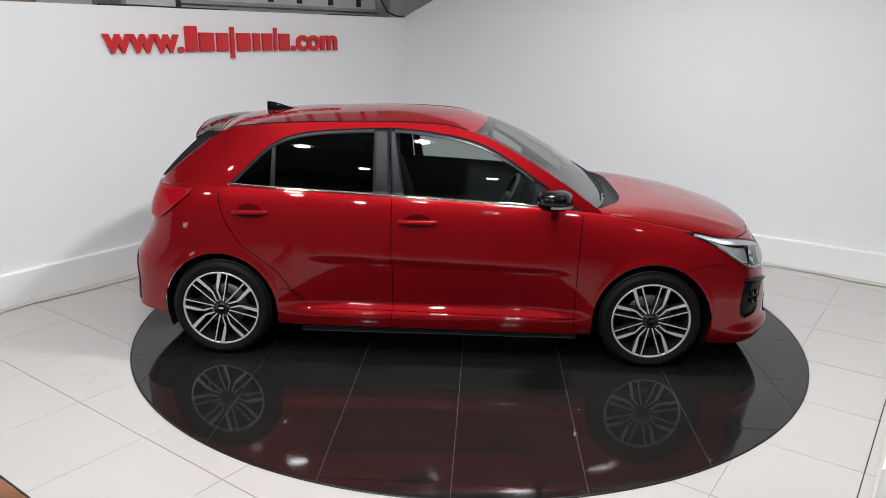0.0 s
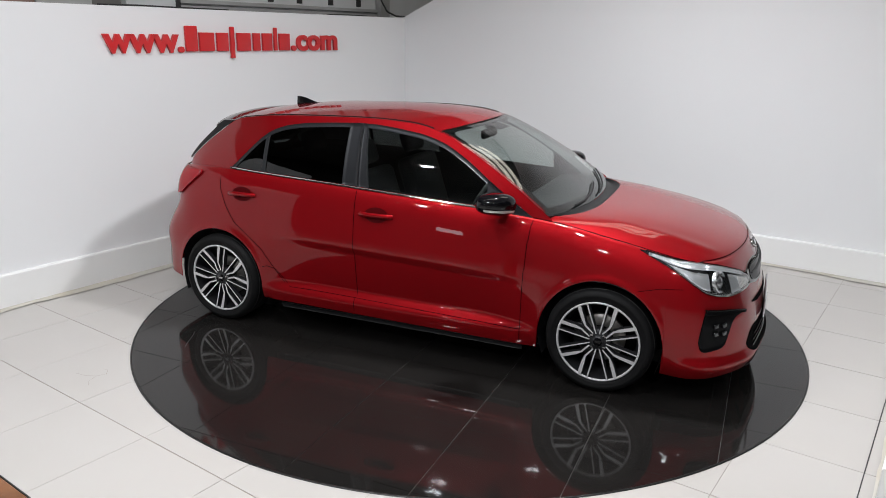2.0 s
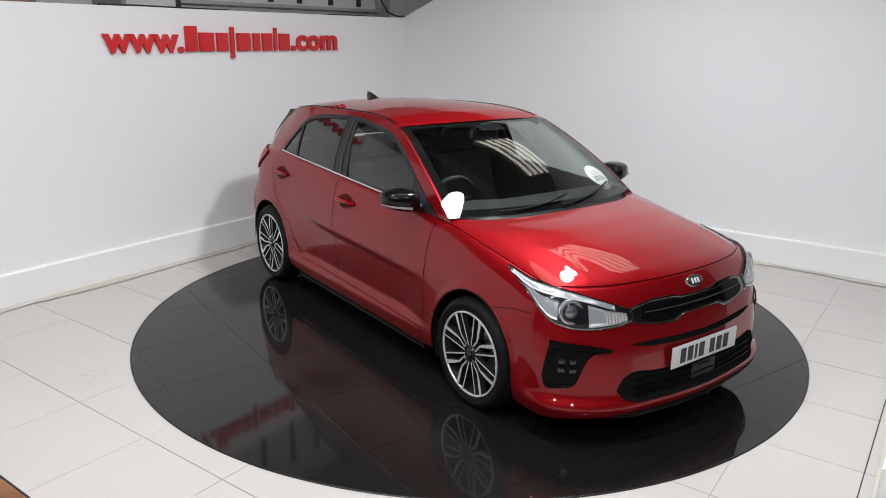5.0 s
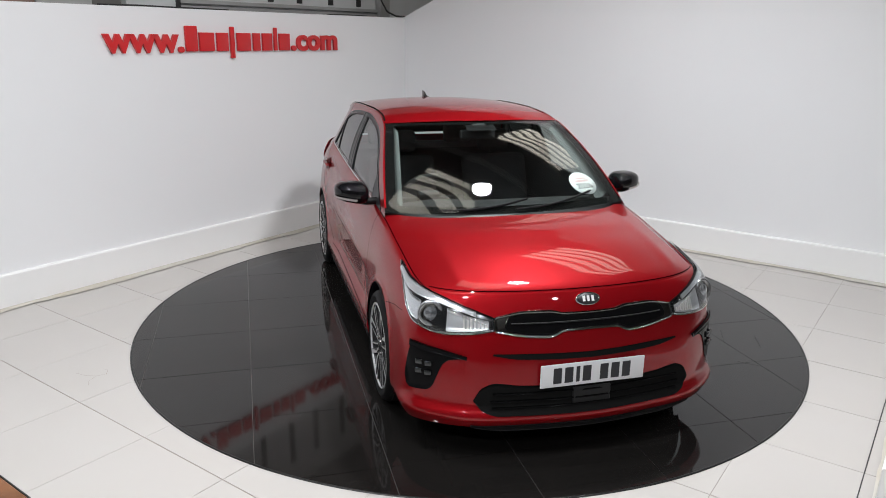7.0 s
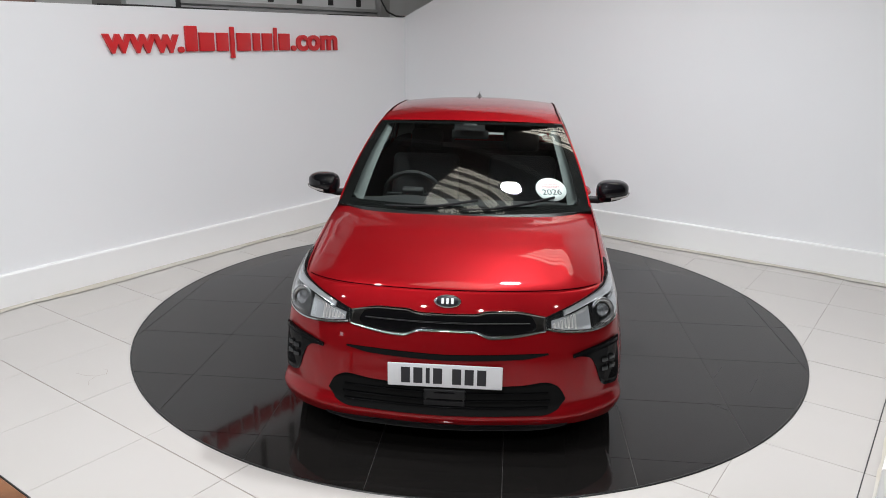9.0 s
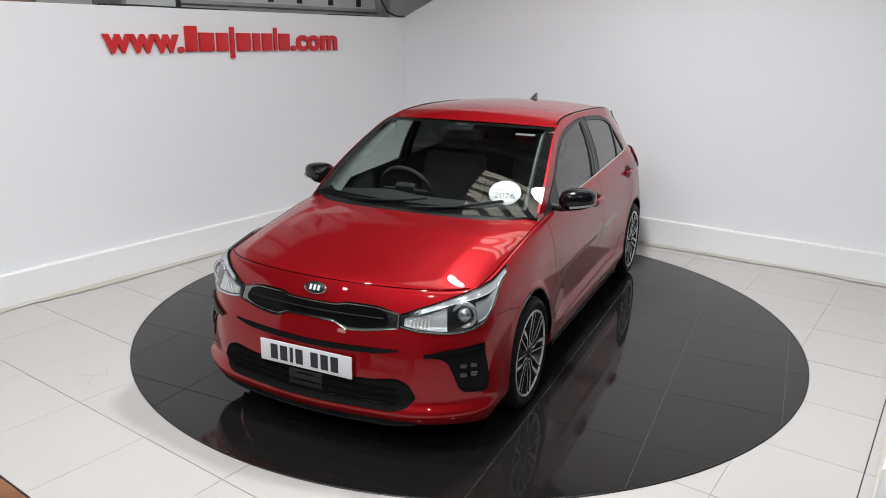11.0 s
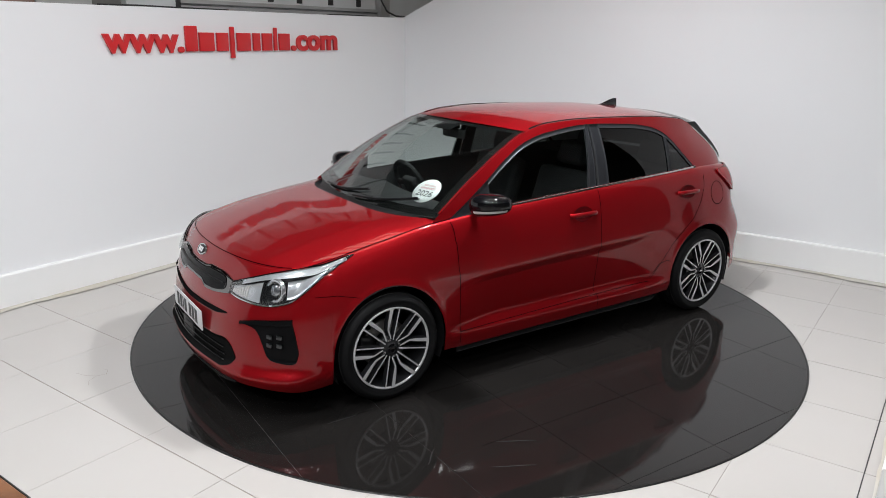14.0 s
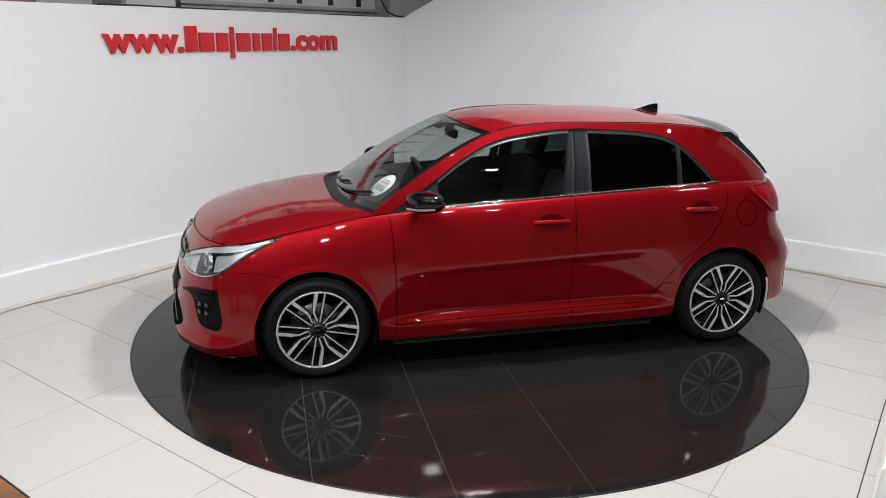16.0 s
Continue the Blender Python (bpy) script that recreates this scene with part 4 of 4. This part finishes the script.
t_low = curve((9.55, 0.992), (9.75, 0.940), (10.25, 0.845), (11.6, 0.865))
t_up = curve((9.55, 1.012), (10.2, 1.022), (11.6, 1.018))
lay("tail_lamp", t_low, t_up, 9.55, 11.6, 0.014, M_TAIL, label="red tail lamp", nu=30)
lay("rear_bumper_insert", lambda s: 0.30, lambda s: 0.58, 10.95, 13, 0.004, M_SATIN, label="black lower bumper insert")
lay("sill_trim", lambda s: 0.172, lambda s: 0.204, s_at(0.86), s_at(-0.80), 0.004, M_SATIN, label="black sill trim", nv=3)

# wheel housings and underside
for hx in (HUB_X, -HUB_X):
    v, fc = grid(lambda a, b: (hx + (ARCH - 0.002) * math.cos(math.pi * (1.26 * a - 0.13)), min(0.850, node(s_at(hx + ARCH * math.cos(math.pi * (1.26 * a - 0.13))))[1] - 0.014) * (1 - b) + 0.45 * b, HUB_Z + (ARCH - 0.002) * math.sin(math.pi * (1.26 * a - 0.13))), 32, 4)
    body_part("arch_liner", v, fc, M_SATIN, car, "black wheel arch liner", True)
    v, fc = grid(lambda a, b: (hx + ARCH * b * math.cos(2 * math.pi * a), 0.47, HUB_Z + ARCH * b * math.sin(2 * math.pi * a)), 32, 2)
    body_part("arch_wall", v, fc, M_SATIN, car, "", True)
# The first box is an added tray that blocks bright floor showing underneath.
part("underbody", boxes(((1.50, -0.60, 0.135), (1.90, 0.60, 0.22)), ((-1.80, -0.46, 0.20), (1.98, 0.46, 0.28)), ((-0.90, -0.79, 0.19), (0.90, 0.79, 0.27)), bevel=0.01), M_SATIN, car, "dark underbody with an added light-blocking front tray")

# ---- cabin ----
def side_trim(a, b):
    x = -1.60 + 2.50 * a
    return (x, belt_y(x) - 0.03 - 0.02 * b, belt_z(x) + 0.018 - (belt_z(x) - 0.36) * b)


v, fc = grid(side_trim, 30, 4)
body_part("door_trim", v, fc, M_CABIN, car, "", True)
part("cabin_floor", boxes(((-1.55, -0.70, 0.30), (0.95, 0.70, 0.34)), ((-1.58, -0.55, 0.34), (-1.54, 0.55, 0.97))), M_CABIN, car)
v, fc = grid(lambda a, b: (-1.55 + 0.45 * a, (2 * b - 1) * 0.70, 1.00), 2, 2)
body_part("parcel_shelf", v, fc, M_CABIN, car)
v = [(p[0] * 0.985 - 0.01, p[1] * 0.97, p[2] - 0.022) for p in roof_v]
body_part("headlining", v, [f[::-1] for f in roof_f], M_LINING, car, "pale headlining")
v, fc = between(under_rail, lambda x: rail_z(x) - 0.002, -1.62, 0.93, 120, 5, -0.022)
body_part("pillar_trim", v, fc, M_LINING, car, "pale pillar trim", True)


def dash(a, b):
    y = (2 * a - 1) * 0.70
    k = b
    x = 1.02 - 0.50 * k
    z = 0.905 + 0.045 * math.sin(math.pi * min(1, k * 1.1)) - 0.30 * smooth(0.75, 1.0, k) - 0.0 * y + 0.020 * math.exp(-(((y + 0.36) / 0.16) ** 2)) * smooth(0.3, 0.7, k)
    return (x, y, z)


v, fc = grid(dash, 40, 24)
body_part("dashboard", v, fc, M_CABIN, car, "dark dashboard")


def seat(x, y, w, rear=False):
    root = link("rear_seat" if rear else "front_seat", None, car, "dark cloth seat")
    m = pose(x, y, 0.46)
    back = m @ pose(-0.20, 0, 0.06, 0, -18, 0)
    part("cushion", boxes(((-0.24, -w, 0.0), (0.26, w, 0.14)), m=m, bevel=0.05), M_SEAT, root)
    part("seat_back", boxes(((-0.06, -w, 0.0), (0.06, w, 0.56 if not rear else 0.50)), m=back, bevel=0.05), M_SEAT, root)
    for hy in ((0,) if not rear else (-0.33, 0.33)):
        top = 0.56 if not rear else 0.50
        part("headrest", boxes(((-0.045, hy - 0.12, top + 0.03), (0.045, hy + 0.12, top + 0.19)), m=back, bevel=0.035), M_SEAT, root)


seat(-0.02, 0.36, 0.25)
seat(-0.02, -0.36, 0.25)
seat(-0.88, 0.0, 0.62, True)
wm = pose(0.42, -0.36, 0.90, 0, -64, 0)
ring = [wm @ Vector((0.185 * math.cos(2 * math.pi * k / 40), 0.185 * math.sin(2 * math.pi * k / 40), 0)) for k in range(40)]
wheel_ = part("steering_wheel", tube(ring, 0.015, 8, True), M_CABIN, car, "black steering wheel")
part("wheel_hub", boxes(((-0.06, -0.07, -0.03), (0.06, 0.07, 0.02)), ((-0.02, -0.18, -0.012), (0.02, 0.18, 0.008)), m=wm, bevel=0.012), M_CABIN, wheel_)
part("rear_view_mirror", boxes(((0.30, -0.12, 1.265), (0.335, 0.12, 1.325)), ((0.30, -0.05, 1.325), (0.36, 0.05, 1.365)), bevel=0.014), M_CABIN, car, "black interior mirror")


# dark ditch along each side of the roof
rp = [rail(0.18 - 1.44 * k / 60) + Vector((0, -0.012, 0.0045)) for k in range(61)]
strip(rp, [Vector((0, 0.5, 0.85))] * 61, 0.011, "roof_ditch", M_PRINT)

# ---- wheels ----
def bar(bm, p, q, w0, w1, d0, d1, depth=0.030):
    """A spoke piece between two points of the wheel's plane, its face bright and its flanks dark."""
    p, q = Vector(p), Vector(q)
    d = (q - p).normalized()
    n = Vector((-d.y, d.x))
    cs = []
    for c, w, h in ((p, w0, d0), (q, w1, d1)):
        for sgn in (1, -1):
            e = c + n * (w / 2 * sgn)
            cs.append((bm.verts.new((e.x, h, e.y)), bm.verts.new((c.x + n.x * (w / 2 + 0.004) * sgn, h - depth, c.y + n.y * (w / 2 + 0.004) * sgn))))
    a, b, c, e = cs
    bright = bm.faces.new((a[0], b[0], e[0], c[0]))
    for f in ((a[0], c[0], c[1], a[1]), (b[0], b[1], e[1], e[0]), (a[0], a[1], b[1], b[0]), (c[0], e[0], e[1], c[1])):
        k = bm.faces.new(f)
        k.material_index = 1
    bright.material_index = 0


def polar(r, a):
    return (r * math.cos(radians(a)), r * math.sin(radians(a)))


def spoke_mesh(kind):
    bm = bmesh.new()
    for sgn in (1, -1):
        if kind == "thin":
            bar(bm, polar(0.046, 12 * sgn), polar(0.224, 14.5 * sgn), 0.0070, 0.0085, -0.012, 0.0)
        else:
            bar(bm, polar(0.052, 16 * sgn), polar(0.112, 8.0 * sgn), 0.007, 0.011, -0.012, -0.008)
            bar(bm, polar(0.108, 7.4 * sgn), polar(0.148, 12.6 * sgn), 0.009, 0.018, -0.008, -0.005)
            bar(bm, polar(0.146, 12.4 * sgn), polar(0.226, 18.5 * sgn), 0.018, 0.021, -0.005, 0.0)
    bmesh.ops.recalc_face_normals(bm, faces=bm.faces)
    me = bpy.data.meshes.new("spoke")
    bm.to_mesh(me)
    bm.free()
    me.materials.append(M_ALLOY)
    me.materials.append(M_ALLOYDARK)
    return me


def turned(name, profile, material, parent, n=64, label=""):
    v, f = lathe(profile, n)
    return link(name, mesh_of(name, v, f, material), parent, label)


def wheel(hx, side, turn):
    """Local Y points outwards from the car."""
    root = link("wheel", None, car, "two-tone machined alloy road wheel")
    root.matrix_basis = pose(hx, 0.850 * side, 0.3015, 0, 0, 0 if side > 0 else 180)
    turned("tyre", [(0.222, -0.195), (0.232, -0.208), (0.262, -0.215), (0.288, -0.205), (0.298, -0.190), (0.3015, -0.150), (0.3015, -0.060), (0.298, -0.022), (0.287, -0.006), (0.272, 0.003), (0.262, 0.0045), (0.2605, 0.003), (0.250, 0.003), (0.240, -0.002), (0.232, -0.008), (0.222, -0.02)], M_TYRE, root, 72, "black low-profile tyre")
    for k in range(4):
        r = 0.3012
        y = -0.165 + 0.042 * k
        turned("tread_groove", [(r - 0.004, y), (r + 0.0006, y + 0.001), (r + 0.0006, y + 0.005), (r - 0.004, y + 0.006)], M_CABLE, root, 64)
    turned("rim", [(0.231, -0.010), (0.2325, -0.002), (0.228, 0.001), (0.222, -0.001), (0.220, -0.008)], M_ALLOY, root, 72, "machined rim lip")
    turned("rim_barrel", [(0.221, -0.006), (0.214, -0.030), (0.200, -0.060), (0.196, -0.190), (0.224, -0.200)], M_ALLOYDARK, root, 48)
    turned("hub", [(0.0005, -0.006), (0.026, -0.007), (0.030, -0.012), (0.036, -0.016), (0.062, -0.018), (0.072, -0.028), (0.074, -0.055)], M_ALLOYDARK, root, 40)
    turned("hub_cap", [(0.0005, -0.0035), (0.022, -0.0045), (0.027, -0.010)], M_BLACK, root, 32, "black hub cap with silver mark")
    part("cap_mark", boxes(((-0.014, -0.006, -0.005), (0.014, -0.0030, 0.005))), M_CHROME, root)
    turned("brake_disc", [(0.07, -0.085), (0.135, -0.085), (0.138, -0.09), (0.138, -0.105)], M_BRAKE, root, 40, "steel brake disc")
    part("caliper", boxes(((0.06, -0.135, -0.07), (0.15, -0.075, 0.07)), bevel=0.012), M_ALLOYDARK, root)
    for q in range(4):
        a = turn + 90 * q
        for nm, me, ang in (("spoke", SPOKE_Y, a), ("spoke", SPOKE_THIN, a + 45)):
            link(nm, me, root, "", pose(0, 0, 0, 0, -ang, 0))
        v, f = lathe([(0.0005, -0.004), (0.006, -0.004), (0.0095, -0.009), (0.0095, -0.022)], 8)
        x, z = polar(0.048, a)
        link("wheel_nut", mesh_of("wheel_nut", [(p[0] + x, p[1], p[2] + z) for p in v], f, M_CHROME), root)


SPOKE_Y, SPOKE_THIN = spoke_mesh("forked"), spoke_mesh("thin")
wheel(HUB_X, -1, 41.5)
wheel(-HUB_X, -1, 73)
wheel(HUB_X, 1, 71)
wheel(-HUB_X, 1, 2)

# ---- wall sign: cut letters; the name in it stays plain bars ----
sign = tagged(new("wall_sign_letters"), "raised red acrylic lettering on the white wall", "sign")
sign.matrix_basis = ROOM @ pose(-WU + 0.004, 0, 0, 90, 0, 90)


def letters(text, v0, v1, base, cap):
    """Letters stretched to lie between v0 and v1, x-height measured as cap."""
    me = text_mesh(text, 0.27, "lettering", M_SIGN, 0.012, "LEFT", 0.008)
    xs = [v.co.x for v in me.vertices]
    lo, hi = min(xs), max(xs)
    top = 0.27 * 0.53
    for v in me.vertices:
        v.co = Vector(((v.co.x - lo) / (hi - lo) * (v1 - v0) + v0, v.co.y / top * cap + base, v.co.z + 0.014))
    return link("lettering", me, sign)


BASE = 1.758
letters("www.", -0.990, -0.291, BASE, 0.148)
letters(".com", 0.896, 1.512, BASE + 0.006, 0.146)
# v from, v to, below the base, above it
for v0, v1, lo, hi in ((-0.270, -0.156, 0, 0.203), (-0.134, 0.012, 0, 0.152), (0.042, 0.160, 0, 0.152), (0.186, 0.226, -0.060, 0.203), (0.258, 0.405, 0, 0.152), (0.438, 0.515, 0, 0.152), (0.545, 0.655, 0, 0.152), (0.683, 0.717, 0, 0.203), (0.744, 0.872, 0, 0.152)):
    part("bar", boxes(((v0, BASE + lo, 0.002), (v1, BASE + hi, 0.026)), bevel=0.004), M_SIGN, sign)

# ---- what shows over the wall ----
def hall_piece(name, a, b, material, label, category, bevel=0.004):
    ob = part(name, boxes((a, b), bevel=bevel), material, None, label, False)
    ob.matrix_basis = ROOM
    return tagged(ob, label, category, kind="structure")


M_BROWN = vary(mat("brown cladding", (0.23, 0.14, 0.12), 0.6), 3, 0.4)
M_PALE = vary(mat("pale panel", (0.62, 0.63, 0.64), 0.5), 2, 0.3)
hall_piece("panel_brown", (-3.10, -3.2, 1.6), (-3.0, -1.27, 3.2), M_BROWN, "brown clad panel behind the partition wall", "panel")
hall_piece("panel_grey", (-3.10, -1.26, 1.6), (-3.0, -0.83, 3.2), M_STEEL, "plain grey panel behind the partition wall", "panel")
hall_piece("panel_dim", (-3.16, -0.82, 1.6), (-3.06, -0.55, 3.2), M_FAR, "dim recessed panel behind the partition wall", "panel")
hall_piece("panel_white", (-3.10, -0.54, 1.6), (-3.0, -0.07, 3.2), M_PALE, "white panel behind the partition wall", "panel")
shutter = tagged(new("glazed_screen"), "grey metal framed screen with dark slots above the wall", "screen", kind="structure")
shutter.matrix_basis = ROOM
part("sheet", boxes(((-3.10, -0.05, 1.6), (-3.04, 4.6, 3.2))), M_PALE, shutter, "", False)
part("lower_rail", boxes(((-3.04, -0.05, 2.0), (-3.0, 2.56, 2.135)), bevel=0.004), M_STEEL, shutter, "", False)
part("upper_rail", boxes(((-3.04, -0.05, 2.150), (-2.99, 2.56, 2.185)), bevel=0.004), M_STEEL, shutter, "", False)
part("post", boxes(((-3.04, 2.58, 1.6), (-2.96, 2.74, 3.2)), bevel=0.004), M_STEEL, shutter, "", False)
part("end_post", boxes(((-3.04, -0.08, 1.6), (-2.98, -0.04, 3.2)), bevel=0.004), M_CABLE, shutter, "", False)
for v in (0.60, 1.02, 1.40, 1.85, 2.29):
    part("slot", boxes(((-3.045, v - 0.035, 2.205), (-3.03, v + 0.035, 2.9))), M_CABLE, shutter, "dark slot", False)


def cable(points, r, label):
    path = []
    for a, b in zip(points, points[1:]):
        path += [room(*[a[c] + (b[c] - a[c]) * k / 8 for c in range(3)]) for k in range(8)]
    path.append(room(*points[-1]))
    sm = [path[0]] + [(path[i - 1] + path[i] * 2 + path[i + 1]) / 4 for i in range(1, len(path) - 1)] + [path[-1]]
    ob = part("cable", tube(sm, r, 8), M_CABLE, None, label)
    tagged(ob, label, "cable")


cable([(-2.72, -0.95, WTOP + 0.007), (-2.72, -0.60, WTOP + 0.012), (-2.72, -0.30, WTOP + 0.008), (-2.72, 0.25, WTOP + 0.006)], 0.006, "black cable lying along the wall top")
cable([(-2.70, 1.45, WTOP + 0.006), (-2.70, 1.75, WTOP + 0.008), (-2.70, 2.05, WTOP + 0.005)], 0.005, "short black cable lying on the wall top")
cable([(-2.90, 2.35, 2.9), (-2.85, 2.44, 2.3), (-2.80, 2.50, 2.16), (-2.74, 2.58, 2.115), (-2.66, 2.72, 2.108), (-2.5, 2.72, 2.19), (-2.2, 2.72, 2.30), (-1.6, 2.72, 2.55)], 0.009, "black cable drooping over the wall corner")

# ---- wooden edge close to the camera ----
def desk():
    """A dark stained desk of which a corner of the top shows."""
    root = tagged(new("desk"), "dark stained wooden desk beside the display bay", "desk")
    root.matrix_basis = Matrix.Translation((-0.502, -3.763, 0)) @ pose(0, 0, 0, 0, 0, -34)
    part("tabletop", boxes(((-1.2, -0.7, 0.715), (0, 0, 0.75)), bevel=0.006), M_WOOD, root)
    part("edge_strip", boxes(((-1.2, 0.0005, 0.716), (0, 0.004, 0.7485))), M_CABLE, root, "dark edge strip")
    for x, y in ((-0.06, -0.06), (-1.14, -0.06), (-0.06, -0.64), (-1.14, -0.64)):
        part("leg", boxes(((x - 0.03, y - 0.03, 0), (x + 0.03, y + 0.03, 0.715)), bevel=0.004), M_WOOD, root)


desk()

# ---- wear: hairline cracks in a floor tile, scuffs on the turntable ----
def hairline(points, width, z):
    pts = [Vector((*p, z)) for p in points]
    verts, faces = [], []
    for i, p in enumerate(pts):
        d = (pts[min(i + 1, len(pts) - 1)] - pts[max(i - 1, 0)]).normalized()
        w = Vector((-d.y, d.x, 0)) * width * (0.3 + 0.7 * math.sin(math.pi * (i + 0.5) / len(pts)))
        verts += [p - w, p + w]
        if i:
            faces.append((2 * i - 2, 2 * i - 1, 2 * i + 1, 2 * i))
    return verts, faces


for pts in (((-1.255, -2.188), (-1.188, -2.175), (-1.13, -2.14), (-1.105, -2.092), (-1.146, -2.058), (-1.19, -2.063)), ((-1.13, -2.14), (-1.10, -2.20), (-1.05, -2.23))):
    link("tile_crack", mesh_of("tile_crack", *hairline(pts, 0.0016, -0.0022), M_GROUT), floor, "hairline crack")
M_SCUFF = mat("scuff", (0.022, 0.022, 0.0225), 0.35)
for a, b in (((0.898, 1.500), (0.724, 1.601)), ((1.189, 1.392), (1.291, 1.493)), ((1.346, 0.899), (1.518, 0.901)), ((1.05, 1.666), (0.867, 1.766)), ((-1.5, -1.1), (-1.38, -1.32))):
    pts = [(a[0] + (b[0] - a[0]) * k / 6 + 0.004 * math.sin(k), a[1] + (b[1] - a[1]) * k / 6) for k in range(7)]
    link("scuff", mesh_of("scuff", *hairline(pts, 0.003, 0.0009), M_SCUFF), turntable, "pale scuff mark")

# ---- expansion joint in the floor, in front of the side wall ----
structure("floor_joint", boxes(((2.598, -6.5, -0.006), (2.6035, 2.6, -0.0024)), bevel=0.001), M_CABLE, "dark expansion joint between floor tiles", "joint")

# ---- floor tiles ----
TILE, U0, V0 = 0.596, 0.287, -2.365
tile_bm = boxes(((-TILE / 2 + 0.0013, -TILE / 2 + 0.0013, -0.006), (TILE / 2 - 0.0013, TILE / 2 - 0.0013, 0)))
top_edges = [e for e in tile_bm.edges if all(v.co.z > -0.001 for v in e.verts)]
bmesh.ops.bevel(tile_bm, geom=top_edges, offset=0.0006, segments=1, affect="EDGES")
tile_me = bpy.data.meshes.new("tile")
tile_bm.to_mesh(tile_me)
tile_bm.free()
tile_me.materials.append(M_TILE)
for i in range(-6, 9):
    for j in range(-8, 9):
        u, v = U0 + TILE * (i + 0.5), V0 + 0.599 * (j + 0.5)
        if not (-WU - 0.3 < u < 5.0 and -6.6 < v < WV + 0.3) or (u > WU + 0.25 and v > -0.9):
            continue
        if math.hypot(u, v) + TILE * 0.71 < RADIUS - 0.05:
            continue
        link("tile", tile_me, floor, "", pose(u, v, -0.0035 + random.uniform(-0.0004, 0.0003), random.uniform(-0.03, 0.03), random.uniform(-0.03, 0.03), random.uniform(-0.05, 0.05)))


# tiles farther off, joined; out of view, added to bounce light at the car
def far_tiles():
    verts, faces = [], []
    h = TILE / 2 - 0.0015
    for i in range(-16, 16):
        for j in range(-13, 9):
            u, v = U0 + TILE * (i + 0.5), V0 + 0.599 * (j + 0.5)
            near = -WU - 0.3 < u < 5.0 and -6.6 < v < WV + 0.3
            if near and not (u > WU + 0.25 and v > -0.9) or v > WV - 0.3 or not -8.7 < u < 5.0:
                continue
            k = len(verts)
            z = -0.0035 + random.uniform(-0.0004, 0.0003)
            verts += [(u - h, v - h, z), (u + h, v - h, z), (u + h, v + h, z), (u - h, v + h, z), (u - h, v - h, -0.008), (u + h, v - h, -0.008), (u + h, v + h, -0.008), (u - h, v + h, -0.008)]
            faces += [(k, k + 1, k + 2, k + 3)] + [(k + q, k + 4 + q, k + 4 + (q + 1) % 4, k + (q + 1) % 4) for q in range(4)]
    ob = link("far_tiles", mesh_of("far_tiles", verts, faces, M_TILE, False), floor, "unseen cream floor tiles added to bounce light at the car")
    return tagged(ob, kind="stuff")


far_tiles()


def motions():
    """The turntable and the car on it turn together, a little over ten degrees a second."""
    rows_car, rows_table = [], []
    for k in range(33):
        t = k * 0.5
        a = -82.65 - 10.209 * (t - 8) + 0.00355 * (t - 8) ** 2
        spin = pose(0, 0, 0, 0, 0, a)
        rows_table.append((t, spin))
        rows_car.append((t, spin @ pose(-0.184, 0.008, 0.001)))
    walk(turntable, rows_table)
    walk(car, rows_car)


motions()
